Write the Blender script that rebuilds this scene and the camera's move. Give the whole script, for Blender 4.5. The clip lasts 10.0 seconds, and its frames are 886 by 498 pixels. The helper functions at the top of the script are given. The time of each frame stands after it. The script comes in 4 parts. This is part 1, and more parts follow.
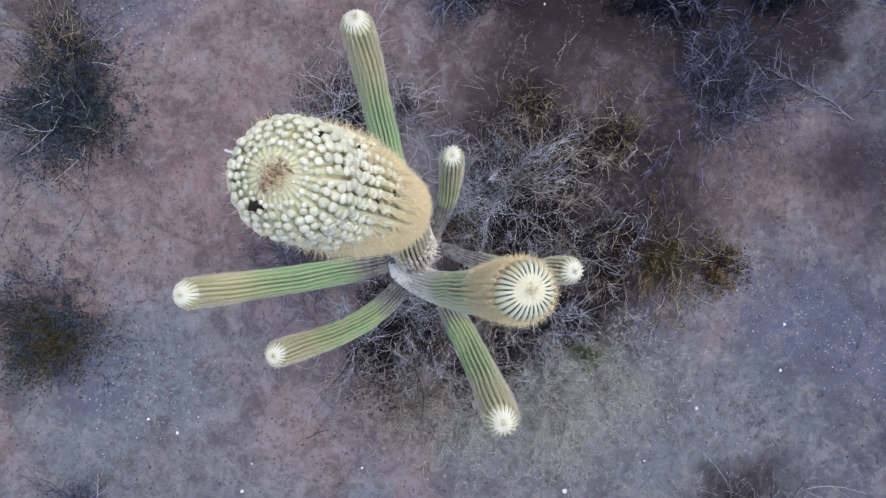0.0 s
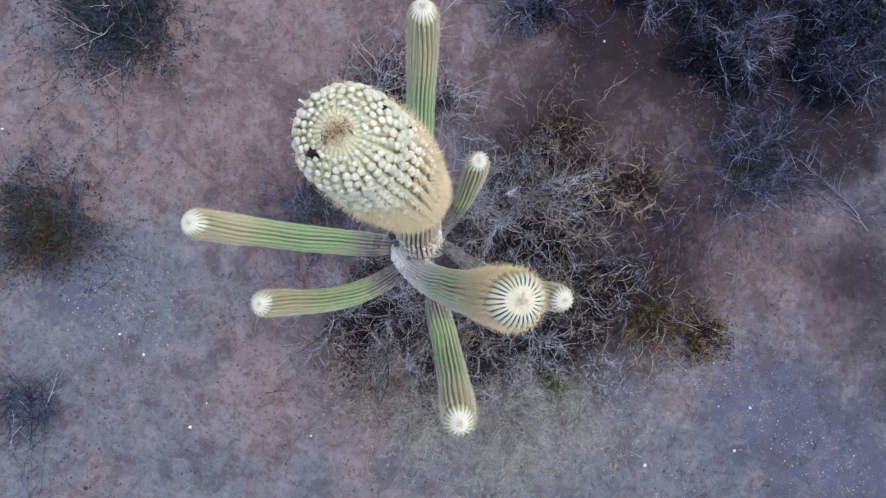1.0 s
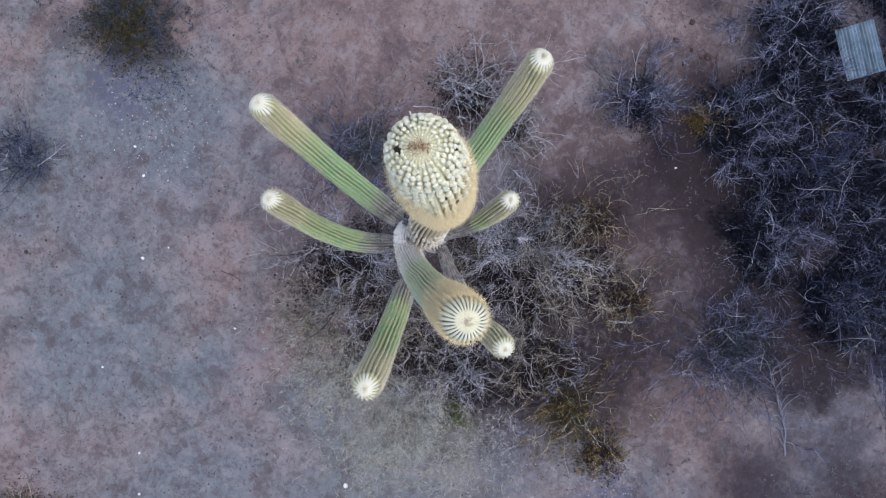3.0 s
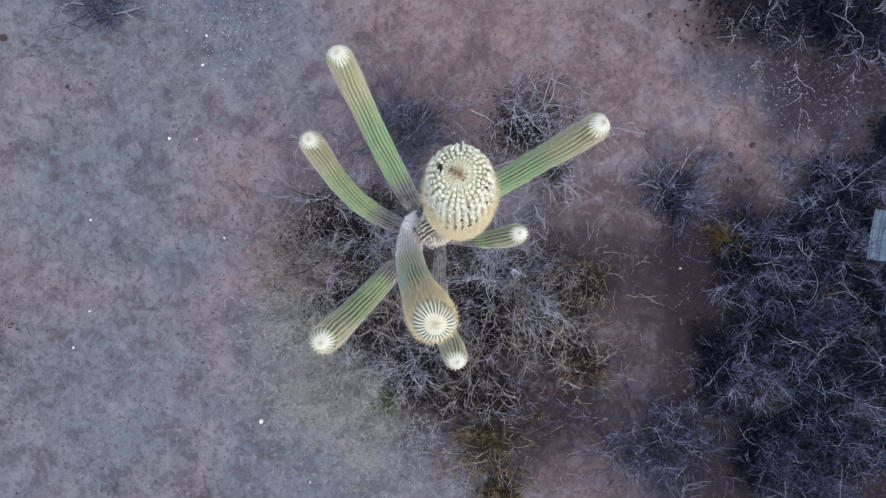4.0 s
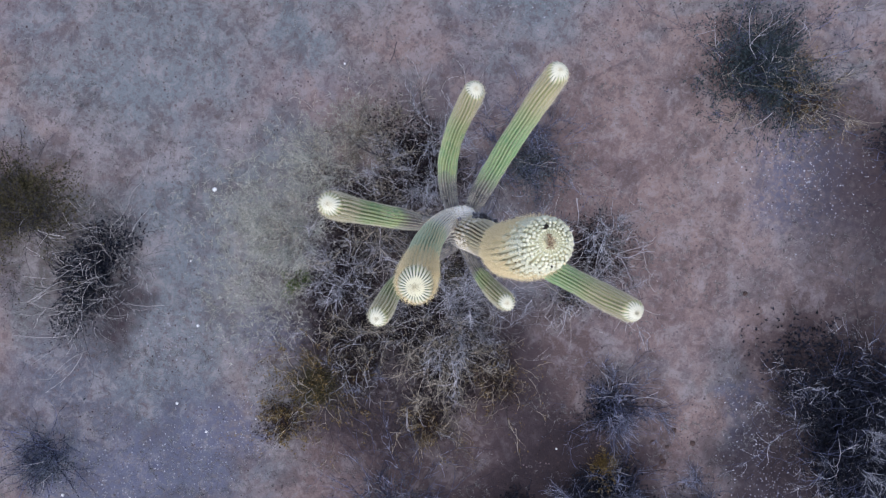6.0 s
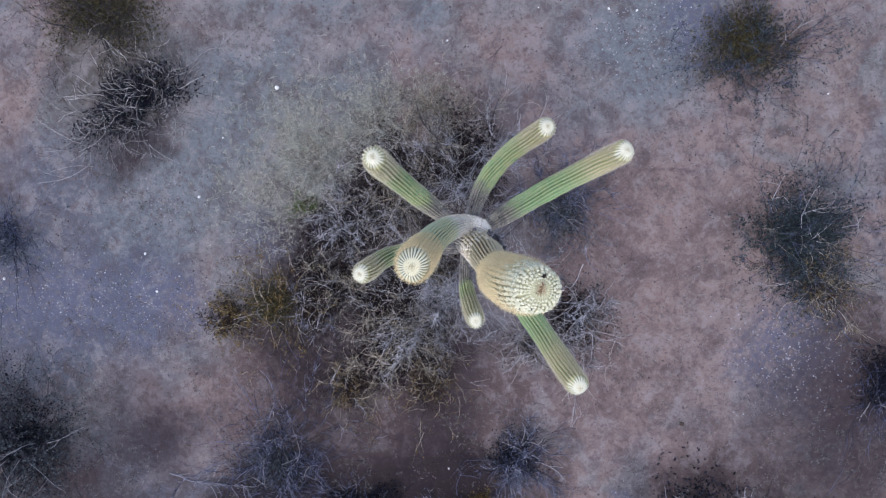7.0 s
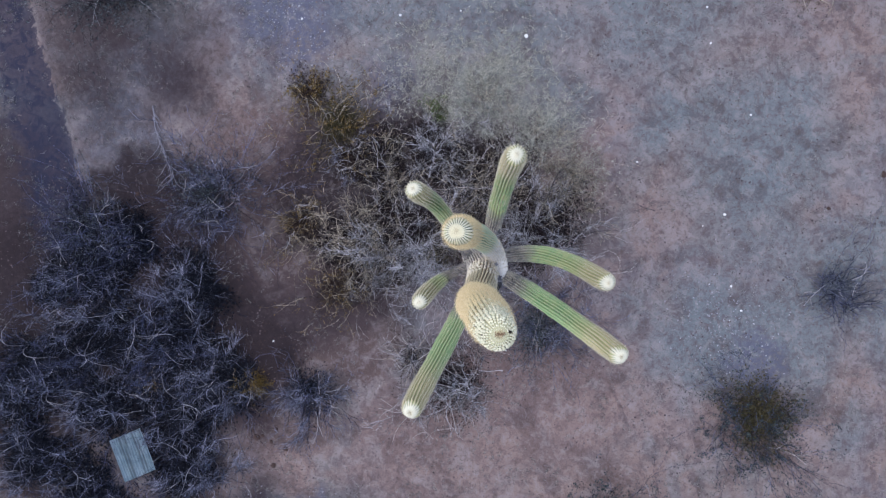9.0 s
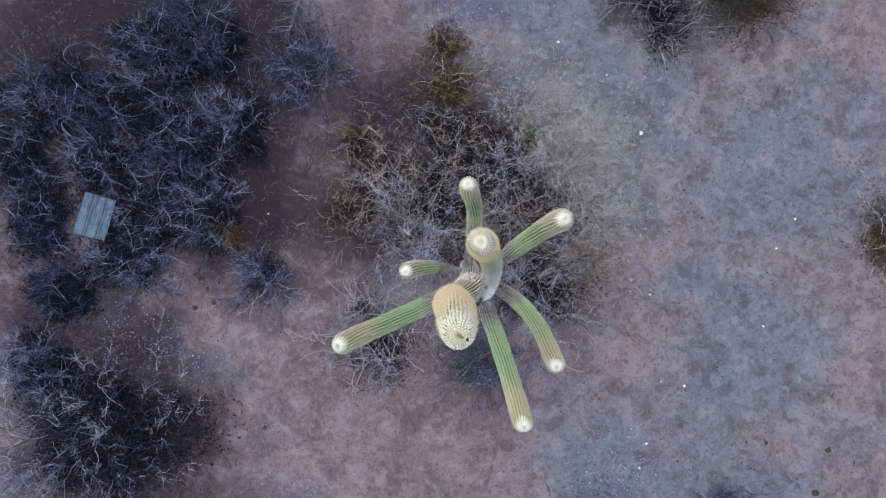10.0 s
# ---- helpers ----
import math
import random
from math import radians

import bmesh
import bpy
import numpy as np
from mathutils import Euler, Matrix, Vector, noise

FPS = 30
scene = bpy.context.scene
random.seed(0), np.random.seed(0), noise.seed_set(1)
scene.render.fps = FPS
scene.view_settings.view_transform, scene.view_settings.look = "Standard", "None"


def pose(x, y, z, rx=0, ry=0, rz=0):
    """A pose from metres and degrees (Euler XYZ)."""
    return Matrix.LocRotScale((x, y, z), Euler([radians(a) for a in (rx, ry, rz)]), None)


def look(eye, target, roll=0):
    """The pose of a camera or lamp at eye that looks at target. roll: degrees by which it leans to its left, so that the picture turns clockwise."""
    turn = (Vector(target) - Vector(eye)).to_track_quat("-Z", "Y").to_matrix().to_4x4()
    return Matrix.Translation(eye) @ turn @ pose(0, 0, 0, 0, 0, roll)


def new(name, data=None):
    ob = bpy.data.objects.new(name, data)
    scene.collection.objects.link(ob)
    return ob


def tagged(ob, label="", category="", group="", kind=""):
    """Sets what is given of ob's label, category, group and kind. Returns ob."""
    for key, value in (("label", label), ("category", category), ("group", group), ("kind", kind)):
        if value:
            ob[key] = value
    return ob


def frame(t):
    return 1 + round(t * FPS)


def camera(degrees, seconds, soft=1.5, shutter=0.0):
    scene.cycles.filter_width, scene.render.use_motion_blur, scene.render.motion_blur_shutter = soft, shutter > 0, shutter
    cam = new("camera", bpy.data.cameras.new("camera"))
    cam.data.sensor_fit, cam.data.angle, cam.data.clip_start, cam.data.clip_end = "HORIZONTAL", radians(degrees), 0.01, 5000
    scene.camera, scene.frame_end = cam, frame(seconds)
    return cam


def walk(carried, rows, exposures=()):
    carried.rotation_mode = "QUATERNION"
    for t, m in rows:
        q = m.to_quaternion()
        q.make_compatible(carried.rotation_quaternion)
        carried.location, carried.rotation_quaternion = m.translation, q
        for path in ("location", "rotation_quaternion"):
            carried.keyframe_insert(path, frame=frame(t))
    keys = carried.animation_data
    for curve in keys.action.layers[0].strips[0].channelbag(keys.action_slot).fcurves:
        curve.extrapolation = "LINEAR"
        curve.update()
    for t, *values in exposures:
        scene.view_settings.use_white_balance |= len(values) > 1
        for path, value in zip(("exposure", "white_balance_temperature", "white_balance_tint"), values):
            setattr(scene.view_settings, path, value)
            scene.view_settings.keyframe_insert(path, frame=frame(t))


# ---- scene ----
cam = camera(78.0, 10.0, soft=1.3)
PATH = [
    (0.0, 0.156, 0.167, 12.621, 0.07, 0.31, -5.07),
    (0.5, 0.124, 0.156, 12.698, 0.09, 0.26, 2.60),
    (1.0, 0.117, 0.117, 12.791, 0.24, 0.22, 10.11),
    (1.5, 0.107, 0.091, 12.901, 0.25, 0.11, 17.84),
    (2.0, 0.122, 0.074, 13.064, 0.30, 0.01, 25.93),
    (2.5, 0.123, 0.106, 13.228, 0.31, -0.19, 33.84),
    (4.0, 0.057, 0.157, 13.755, -0.21, -0.58, 67.31),
    (4.5, 0.039, 0.117, 13.906, -0.46, -0.73, 80.70),
    (5.0, 0.038, 0.042, 14.039, -0.72, -0.73, 95.04),
    (5.5, 0.063, -0.057, 14.153, -1.01, -0.68, 109.63),
    (6.0, 0.119, -0.134, 14.289, -1.19, -0.54, 124.69),
    (7.5, 0.216, -0.209, 14.850, -1.92, 0.41, 167.92),
    (8.0, 0.314, -0.175, 15.033, -1.79, 0.81, 183.62),
    (8.5, 0.404, -0.123, 15.247, -1.67, 1.31, 199.88),
    (9.0, 0.480, -0.046, 15.497, -1.39, 1.78, 217.21),
    (9.5, 0.521, 0.021, 15.813, -1.06, 2.25, 235.29),
    (10.0, 0.546, 0.097, 16.131, -0.52, 2.47, 255.38),
]
walk(cam, [(t, pose(x, y, z, rx, ry, rz)) for t, x, y, z, rx, ry, rz in PATH],
     exposures=[(0.0, 0.64, 5960.0, 8.5), (10.0, 0.64, 5960.0, 8.5)])

# ---- sky and sun: dull evening light under thin cloud ----
SUN_HEIGHT, SUN_TURN = 70.0, 60.0
world = bpy.data.worlds.new("evening_sky")
scene.world = world
world.use_nodes = True
wn = world.node_tree
sky = wn.nodes.new("ShaderNodeTexSky")
sky.sky_type = "NISHITA"
sky.sun_disc = False
sky.sun_elevation, sky.sun_rotation = radians(SUN_HEIGHT), radians(SUN_TURN)
sky.air_density, sky.dust_density, sky.ozone_density = 1.0, 3.0, 1.5
wn.links.new(sky.outputs[0], wn.nodes["Background"].inputs[0])
wn.nodes["Background"].inputs[1].default_value = 0.15
sun = new("sun", bpy.data.lights.new("sun", "SUN"))
sun.data.energy, sun.data.angle, sun.data.color = 0.90, radians(75), (1.0, 0.93, 0.85)
sun_dir = Vector((math.sin(radians(SUN_TURN)) * math.cos(radians(SUN_HEIGHT)), math.cos(radians(SUN_TURN)) * math.cos(radians(SUN_HEIGHT)), math.sin(radians(SUN_HEIGHT))))
sun.matrix_world = look(sun_dir * 60, (0, 0, 0))


# ---- materials ----
class Nodes:
    """A node material, written as nested calls."""

    def __init__(self, name, rough=0.85, spec=0.3):
        self.mat = bpy.data.materials.new(name)
        self.mat.use_nodes = True
        self.tree = self.mat.node_tree
        self.bsdf = self.tree.nodes["Principled BSDF"]
        self.bsdf.inputs["Roughness"].default_value = rough
        self.bsdf.inputs["Specular IOR Level"].default_value = spec

    def node(self, kind, operation="", clamp=False):
        n = self.tree.nodes.new(kind)
        if operation:
            n.operation = operation
        if clamp:
            n.use_clamp = True
        return n

    def put(self, value, socket):
        if isinstance(value, bpy.types.NodeSocket):
            self.tree.links.new(value, socket)
        elif isinstance(value, (tuple, list)) and len(value) == 3 and socket.type == "RGBA":
            socket.default_value = (*value, 1)
        else:
            socket.default_value = value

    def where(self):
        return self.node("ShaderNodeTexCoord").outputs["Object"]

    def uv(self, name, axis):
        n = self.node("ShaderNodeSeparateXYZ")
        m = self.node("ShaderNodeUVMap")
        m.uv_map = name
        self.tree.links.new(m.outputs[0], n.inputs[0])
        return n.outputs[axis]

    def math(self, op, a, b=0.0, c=0.0, clamp=False):
        n = self.node("ShaderNodeMath", op, clamp)
        for v, s in zip((a, b, c), n.inputs):
            self.put(v, s)
        return n.outputs[0]

    def step(self, value, low, high, out0=0.0, out1=1.0):
        n = self.node("ShaderNodeMapRange")
        n.interpolation_type = "SMOOTHSTEP"
        for v, s in zip((value, low, high, out0, out1), n.inputs):
            self.put(v, s)
        return n.outputs[0]

    def noise(self, where, scale, detail=4.0, rough=0.6, warp=0.0):
        n = self.node("ShaderNodeTexNoise")
        self.put(where, n.inputs["Vector"])
        for k, v in (("Scale", scale), ("Detail", detail), ("Roughness", rough), ("Distortion", warp)):
            n.inputs[k].default_value = v
        return n

    def voronoi(self, where, scale, feature="F1"):
        n = self.node("ShaderNodeTexVoronoi")
        n.feature = feature
        self.put(where, n.inputs["Vector"])
        n.inputs["Scale"].default_value = scale
        return n

    def mix(self, fac, a, b, how="MIX"):
        n = self.node("ShaderNodeMix")
        n.data_type, n.blend_type = "RGBA", how
        self.put(fac, n.inputs[0])
        self.put(a, n.inputs[6])
        self.put(b, n.inputs[7])
        return n.outputs[2]

    def random(self):
        return self.node("ShaderNodeNewGeometry").outputs["Random Per Island"]

    def done(self, colour, height=None, depth=0.01, strength=0.6):
        self.put(colour, self.bsdf.inputs["Base Color"])
        if height is not None:
            b = self.node("ShaderNodeBump")
            b.inputs["Strength"].default_value, b.inputs["Distance"].default_value = strength, depth
            self.put(height, b.inputs["Height"])
            self.tree.links.new(b.outputs[0], self.bsdf.inputs["Normal"])
        return self.mat


def island_material(name, low, high, rough=0.9, spec=0.15, bias=1.0):
    """Each loose piece takes its own shade between two colours, with a fine grain on it."""
    n = Nodes(name, rough, spec)
    grain = n.noise(n.where(), 60.0, 3.0).outputs[0]
    c = n.mix(n.math("POWER", n.random(), bias), low, high)
    c = n.mix(n.step(grain, 0.35, 0.7, 0.0, 0.35), c, tuple(v * 0.6 for v in low))
    return n.done(c)


def ground_material():
    n = Nodes("desert_soil", 0.95, 0.1)
    p = n.where()
    wob = n.noise(p, 0.55, 5.0, 0.65)
    off = n.node("ShaderNodeVectorMath", operation="MULTIPLY_ADD")
    n.put(wob.outputs["Color"], off.inputs[0])
    off.inputs[1].default_value, off.inputs[2].default_value = (3.0, 3.0, 0.0), (-1.5, -1.5, 0.0)
    add = n.node("ShaderNodeVectorMath", operation="ADD")
    n.put(p, add.inputs[0])
    n.put(off.outputs[0], add.inputs[1])
    warped = add.outputs[0]
    flat = n.node("ShaderNodeVectorMath", operation="MULTIPLY")
    n.put(warped, flat.inputs[0])
    flat.inputs[1].default_value = (1, 1, 0)

    def blob(x, y, r, soft=0.5):
        d = n.node("ShaderNodeVectorMath", operation="DISTANCE")
        n.put(flat.outputs[0], d.inputs[0])
        d.inputs[1].default_value = (x, y, 0)
        return n.step(d.outputs["Value"], r * (1 - soft), r * (1 + soft), 1.0, 0.0)

    def either(*masks):
        out = masks[0]
        for m in masks[1:]:
            out = n.math("MAXIMUM", out, m)
        return out

    broad = n.noise(p, 0.22, 5.0, 0.6).outputs[0]
    patch = n.noise(p, 1.1, 6.0, 0.65, 0.4).outputs[0]
    clod = n.noise(p, 6.0, 6.0, 0.7, 0.6).outputs[0]
    crumb = n.noise(p, 13.0, 5.0, 0.65, 0.9).outputs[0]
    grit = n.noise(p, 38.0, 4.0, 0.7).outputs[0]
    tuft = n.noise(p, 3.4, 5.0, 0.62, 0.8).outputs[0]
    drift = n.noise(p, 0.5, 6.0, 0.6, 0.5).outputs[0]
    soil = n.mix(n.step(broad, 0.42, 0.58), SOIL_MAUVE, SOIL_BROWN)
    soil = n.mix(n.step(drift, 0.50, 0.60, 0.0, 0.55), soil, SOIL_GREY)
    soil = n.mix(n.step(drift, 0.47, 0.39, 0.0, 0.7), soil, SOIL_PINK)
    red = either(blob(3.6, 5.0, 1.9), blob(-4.0, 2.6, 2.6), blob(1.2, 7.6, 1.5), blob(-2.5, 5.5, 2.2), blob(6.5, 1.6, 1.6))
    soil = n.mix(n.math("MULTIPLY", red, 0.9), soil, SOIL_RED)
    rust = either(blob(2.2, 4.7, 1.5), blob(0.6, 4.6, 1.0), blob(1.6, 4.4, 1.5), blob(3.5, 4.6, 1.8), blob(5.4, 3.4, 1.4), blob(2.6, 6.4, 1.2), blob(-3.4, 9.2, 1.4), blob(12.6, 7.6, 2.2), blob(2.8, 13.6, 1.6), blob(11.4, 7.5, 1.5), blob(-8.4, 7.8, 1.6), blob(-7.6, 3.2, 1.0), blob(-8.9, -1.0, 1.3))
    soil = n.mix(n.math("MULTIPLY", rust, 0.92), soil, SOIL_RUST)
    warm = either(blob(-3.6, -5.5, 1.6, 0.8), blob(-2.7, -8.3, 1.6, 0.8), blob(-5.6, 6.4, 2.0, 0.8), blob(8.2, -4.2, 1.2, 0.8))
    soil = n.mix(n.math("MULTIPLY", warm, 0.6), soil, SOIL_BROWN)
    pink = either(blob(-4.5, 3.5, 2.6, 0.7), blob(-3.0, 6.0, 2.2, 0.7), blob(-5.5, 1.0, 2.0, 0.7), blob(-6.5, 5.0, 1.8, 0.7), blob(0.2, -6.2, 1.3, 0.7), blob(-0.5, -9.2, 2.0, 0.7), blob(2.2, -8.6, 1.5, 0.7), blob(0.4, 7.7, 1.0, 0.6), blob(-8.0, 1.6, 1.8, 0.7), blob(-3.4, -4.4, 1.2, 0.7), blob(9.5, 0.6, 1.5, 0.7), blob(9.2, 4.9, 0.6, 0.6), blob(-5.0, -9.5, 1.6, 0.8))
    soil = n.mix(n.math("MULTIPLY", pink, n.step(drift, 0.6, 0.44, 0.25, 0.8)), soil, SOIL_PINK)
    mulch = either(blob(5.7, -8.3, 1.9), blob(11.8, -1.0, 1.6))
    soil = n.mix(n.math("MULTIPLY", mulch, 0.85), soil, SOIL_OLIVE)
    grey = either(blob(-6.9, -1.9, 1.7), blob(3.0, -5.0, 2.6), blob(6.8, -4.2, 2.2), blob(-4.6, -7.2, 2.3), blob(0.5, -9.0, 2.6), blob(-9.5, -6.0, 2.0), blob(0.5, -4.5, 1.1), blob(-4.4, -6.0, 1.0), blob(-8.6, -3.4, 1.5), blob(-2.2, -6.3, 0.9))
    soil = n.mix(n.math("MULTIPLY", grey, 0.85), soil, SOIL_GREY)
    gravel = either(blob(7.2, -1.6, 0.8), blob(8.3, -2.2, 1.1), blob(9.6, -3.0, 1.2), blob(11.0, -3.8, 1.4), blob(4.5, -2.2, 0.7), blob(-6.7, 6.9, 1.4), blob(-0.9, 8.6, 0.5), blob(-0.2, 9.7, 0.7), blob(0.6, 11.0, 0.9), blob(-8.2, -2.0, 0.8))
    gravel = n.math("MULTIPLY", gravel, n.step(clod, 0.35, 0.6))
    straw = n.math("MULTIPLY", either(blob(2.3, -4.0, 1.4), blob(3.8, -3.0, 1.2)), n.step(clod, 0.3, 0.6))
    soil = n.mix(n.math("MULTIPLY", straw, 0.6), soil, STRAW)
    # soil under the brush: litter brown with the brush's shade put into the colour
    shaded_humus = either(blob(5.4, 7.8, 2.6, 0.4), blob(7.4, 9.6, 2.6, 0.4), blob(3.8, 9.4, 1.6, 0.4), blob(8.4, 6.6, 1.6, 0.4), blob(2.0, 0.6, 1.9, 0.4), blob(1.2, -1.4, 1.7, 0.4), blob(-2.2, 11.7, 3.2, 0.4), blob(4.4, 0.9, 1.9, 0.5), blob(3.4, -1.0, 1.6, 0.5), blob(5.2, 5.7, 1.4, 0.4), blob(7.0, 5.1, 1.9, 0.4), blob(9.0, 4.5, 0.9, 0.4), blob(3.4, 6.6, 1.3, 0.4), blob(9.6, 8.6, 2.0, 0.4), blob(9.0, 11.6, 2.4, 0.4), blob(0.6, 12.8, 1.9, 0.4), blob(11.2, 9.6, 1.8, 0.4), blob(6.6, 12.6, 1.8, 0.4), blob(4.6, 5.7, 1.3, 0.5), blob(3.2, 6.0, 1.0, 0.5))
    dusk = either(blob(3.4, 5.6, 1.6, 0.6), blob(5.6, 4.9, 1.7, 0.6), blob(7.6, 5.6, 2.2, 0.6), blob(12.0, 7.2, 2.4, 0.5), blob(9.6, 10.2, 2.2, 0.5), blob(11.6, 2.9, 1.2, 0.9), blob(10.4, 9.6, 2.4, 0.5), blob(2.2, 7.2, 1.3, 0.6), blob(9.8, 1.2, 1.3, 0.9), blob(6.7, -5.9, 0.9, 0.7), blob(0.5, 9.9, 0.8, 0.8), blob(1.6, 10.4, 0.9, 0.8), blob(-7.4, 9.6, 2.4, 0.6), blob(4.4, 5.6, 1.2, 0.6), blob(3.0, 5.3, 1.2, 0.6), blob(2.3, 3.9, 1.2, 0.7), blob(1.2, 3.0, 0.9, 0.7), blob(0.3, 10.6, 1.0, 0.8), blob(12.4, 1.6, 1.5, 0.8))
    slate = either(blob(10.3, 3.5, 1.4, 0.6), blob(9.4, -2.6, 2.4, 0.6), blob(9.6, -5.4, 2.0, 0.6), blob(11.6, -2.6, 2.2, 0.6), blob(9.4, 4.3, 0.9, 0.6), blob(10.6, 1.6, 1.3, 0.6))
    soil = n.mix(n.math("MULTIPLY", slate, 0.8), soil, SOIL_SLATE)
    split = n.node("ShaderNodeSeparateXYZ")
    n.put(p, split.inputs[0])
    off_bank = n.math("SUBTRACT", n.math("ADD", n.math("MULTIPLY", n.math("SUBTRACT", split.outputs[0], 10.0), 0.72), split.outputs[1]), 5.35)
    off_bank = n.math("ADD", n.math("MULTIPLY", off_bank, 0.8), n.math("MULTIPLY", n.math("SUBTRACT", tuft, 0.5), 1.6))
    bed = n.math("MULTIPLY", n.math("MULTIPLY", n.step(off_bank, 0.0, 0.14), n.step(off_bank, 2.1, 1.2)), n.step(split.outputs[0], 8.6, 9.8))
    soil = n.mix(n.step(patch, 0.52, 0.61, 0.0, 0.48), soil, SOIL_DARK)
    soil = n.mix(n.step(patch, 0.47, 0.38, 0.0, 0.40), soil, SOIL_PALE)
    soil = n.mix(n.step(tuft, 0.52, 0.62, 0.0, 0.34), soil, SOIL_RUST)
    soil = n.mix(n.step(tuft, 0.46, 0.37, 0.0, 0.32), soil, SOIL_PALE)
    soil = n.mix(n.step(clod, 0.53, 0.63, 0.0, 0.44), soil, SOIL_RUST)
    soil = n.mix(n.step(clod, 0.45, 0.36, 0.0, 0.26), soil, SOIL_PALE)
    soil = n.mix(n.step(crumb, 0.56, 0.66, 0.0, 0.42), soil, SOIL_DARK)
    soil = n.mix(n.step(crumb, 0.44, 0.35, 0.0, 0.18), soil, SOIL_PALE)
    soil = n.mix(n.step(grit, 0.57, 0.68, 0.0, 0.30), soil, SOIL_PALE)
    soil = n.mix(n.step(grit, 0.43, 0.33, 0.0, 0.40), soil, SOIL_DARK)
    soil = n.mix(n.math("MULTIPLY", gravel, 0.85), soil, GRAVEL_BLUE)
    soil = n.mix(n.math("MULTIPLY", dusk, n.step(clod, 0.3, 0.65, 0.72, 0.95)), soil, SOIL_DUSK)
    soil = n.mix(n.math("MULTIPLY", shaded_humus, n.step(clod, 0.25, 0.6, 0.65, 0.97)), soil, SHADED_HUMUS)
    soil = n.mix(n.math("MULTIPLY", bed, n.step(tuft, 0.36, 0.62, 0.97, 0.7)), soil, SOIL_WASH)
    relief = n.math("ADD", n.math("MULTIPLY", clod, 0.5), n.math("ADD", n.math("MULTIPLY", crumb, 0.3), n.math("MULTIPLY", grit, 0.2)))
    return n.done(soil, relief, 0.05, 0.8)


def cactus_material(name, main=False, pale=False):
    """Ribbed skin: wool and spine felt at the growing tip, tan below it, then green, then grey cork at the base."""
    n = Nodes(name, 0.75, 0.25)
    p = n.where()
    along, rib, up = n.uv("skin", 1), n.uv("skin", 0), n.uv("foot", 0)
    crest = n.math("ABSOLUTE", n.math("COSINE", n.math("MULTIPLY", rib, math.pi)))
    grain = n.noise(p, 45.0, 4.0, 0.7).outputs[0]
    spots = n.noise(p, 7.0, 5.0, 0.6).outputs[0]
    edge = n.math("ADD", along, n.math("MULTIPLY", n.math("SUBTRACT", spots, 0.5), 0.35))
    own = n.node("ShaderNodeObjectInfo").outputs["Random"]
    green = n.mix(n.math("MULTIPLY", n.step(spots, 0.3, 0.65), n.step(own, 0.0, 1.0, 0.45, 1.2)), SKIN_GREEN, SKIN_OLIVE)
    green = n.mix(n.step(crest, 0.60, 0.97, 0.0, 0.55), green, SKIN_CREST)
    # green darkened in the grooves: shade between ribs is put into the colour
    green = n.mix(n.step(crest, 0.45, 0.1, 0.0, 0.75), green, SKIN_GROOVE_SHADE)
    if pale:
        green = n.mix(n.step(crest, 0.2, 0.7, 0.15, 0.75), green, (0.72, 0.74, 0.52))
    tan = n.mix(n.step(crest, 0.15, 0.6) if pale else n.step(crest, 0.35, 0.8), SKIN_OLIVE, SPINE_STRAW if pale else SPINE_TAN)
    wool = n.mix(n.step(crest, 0.35, 0.68) if pale else n.step(crest, 0.1, 0.42), SKIN_GROOVE_SHADE, WOOL)
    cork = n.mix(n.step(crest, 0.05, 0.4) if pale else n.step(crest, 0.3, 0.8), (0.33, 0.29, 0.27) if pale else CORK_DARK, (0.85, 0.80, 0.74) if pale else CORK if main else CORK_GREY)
    cork = n.mix(n.step(grain, 0.5, 0.7, 0.0, 0.15 if pale else 0.5), cork, CORK_DARK)
    if not pale and not main:
        cork = n.mix(n.step(spots, 0.44, 0.58, 0.0, 0.65), cork, (0.075, 0.07, 0.08))
    if main:
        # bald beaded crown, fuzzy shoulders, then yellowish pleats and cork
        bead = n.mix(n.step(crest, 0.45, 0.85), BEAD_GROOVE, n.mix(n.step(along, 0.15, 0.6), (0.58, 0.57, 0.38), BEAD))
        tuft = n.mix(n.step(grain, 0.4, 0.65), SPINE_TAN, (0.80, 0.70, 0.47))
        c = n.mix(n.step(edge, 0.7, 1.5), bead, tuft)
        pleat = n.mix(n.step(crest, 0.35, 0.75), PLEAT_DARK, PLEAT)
        c = n.mix(n.step(edge, 2.6, 3.1), c, pleat)
        c = n.mix(n.step(edge, 4.9, 5.4), c, cork)
    else:
        wool = n.mix(n.step(along, 0.03, 0.018) if pale else n.step(along, 0.05, 0.03), wool, (0.66, 0.61, 0.43) if pale else WOOL)
        c = n.mix(n.step(edge, 0.04, 0.12), wool, tan)
        c = n.mix(n.step(edge, 0.6, 1.2) if pale else n.step(edge, 0.5, 1.5), c, green)
        part_way = n.math("DIVIDE", up, n.math("ADD", up, along))
        c = n.mix(n.step(n.math("ADD", part_way, n.math("MULTIPLY", n.math("SUBTRACT", spots, 0.5), 0.2)), 0.44 if pale else 0.37, 0.28 if pale else 0.24), c, cork)
    c = n.mix(n.step(grain, 0.55, 0.75, 0.0, 0.45), c, SPINE_STRAW)
    return n.done(c, grain, 0.004, 0.5)


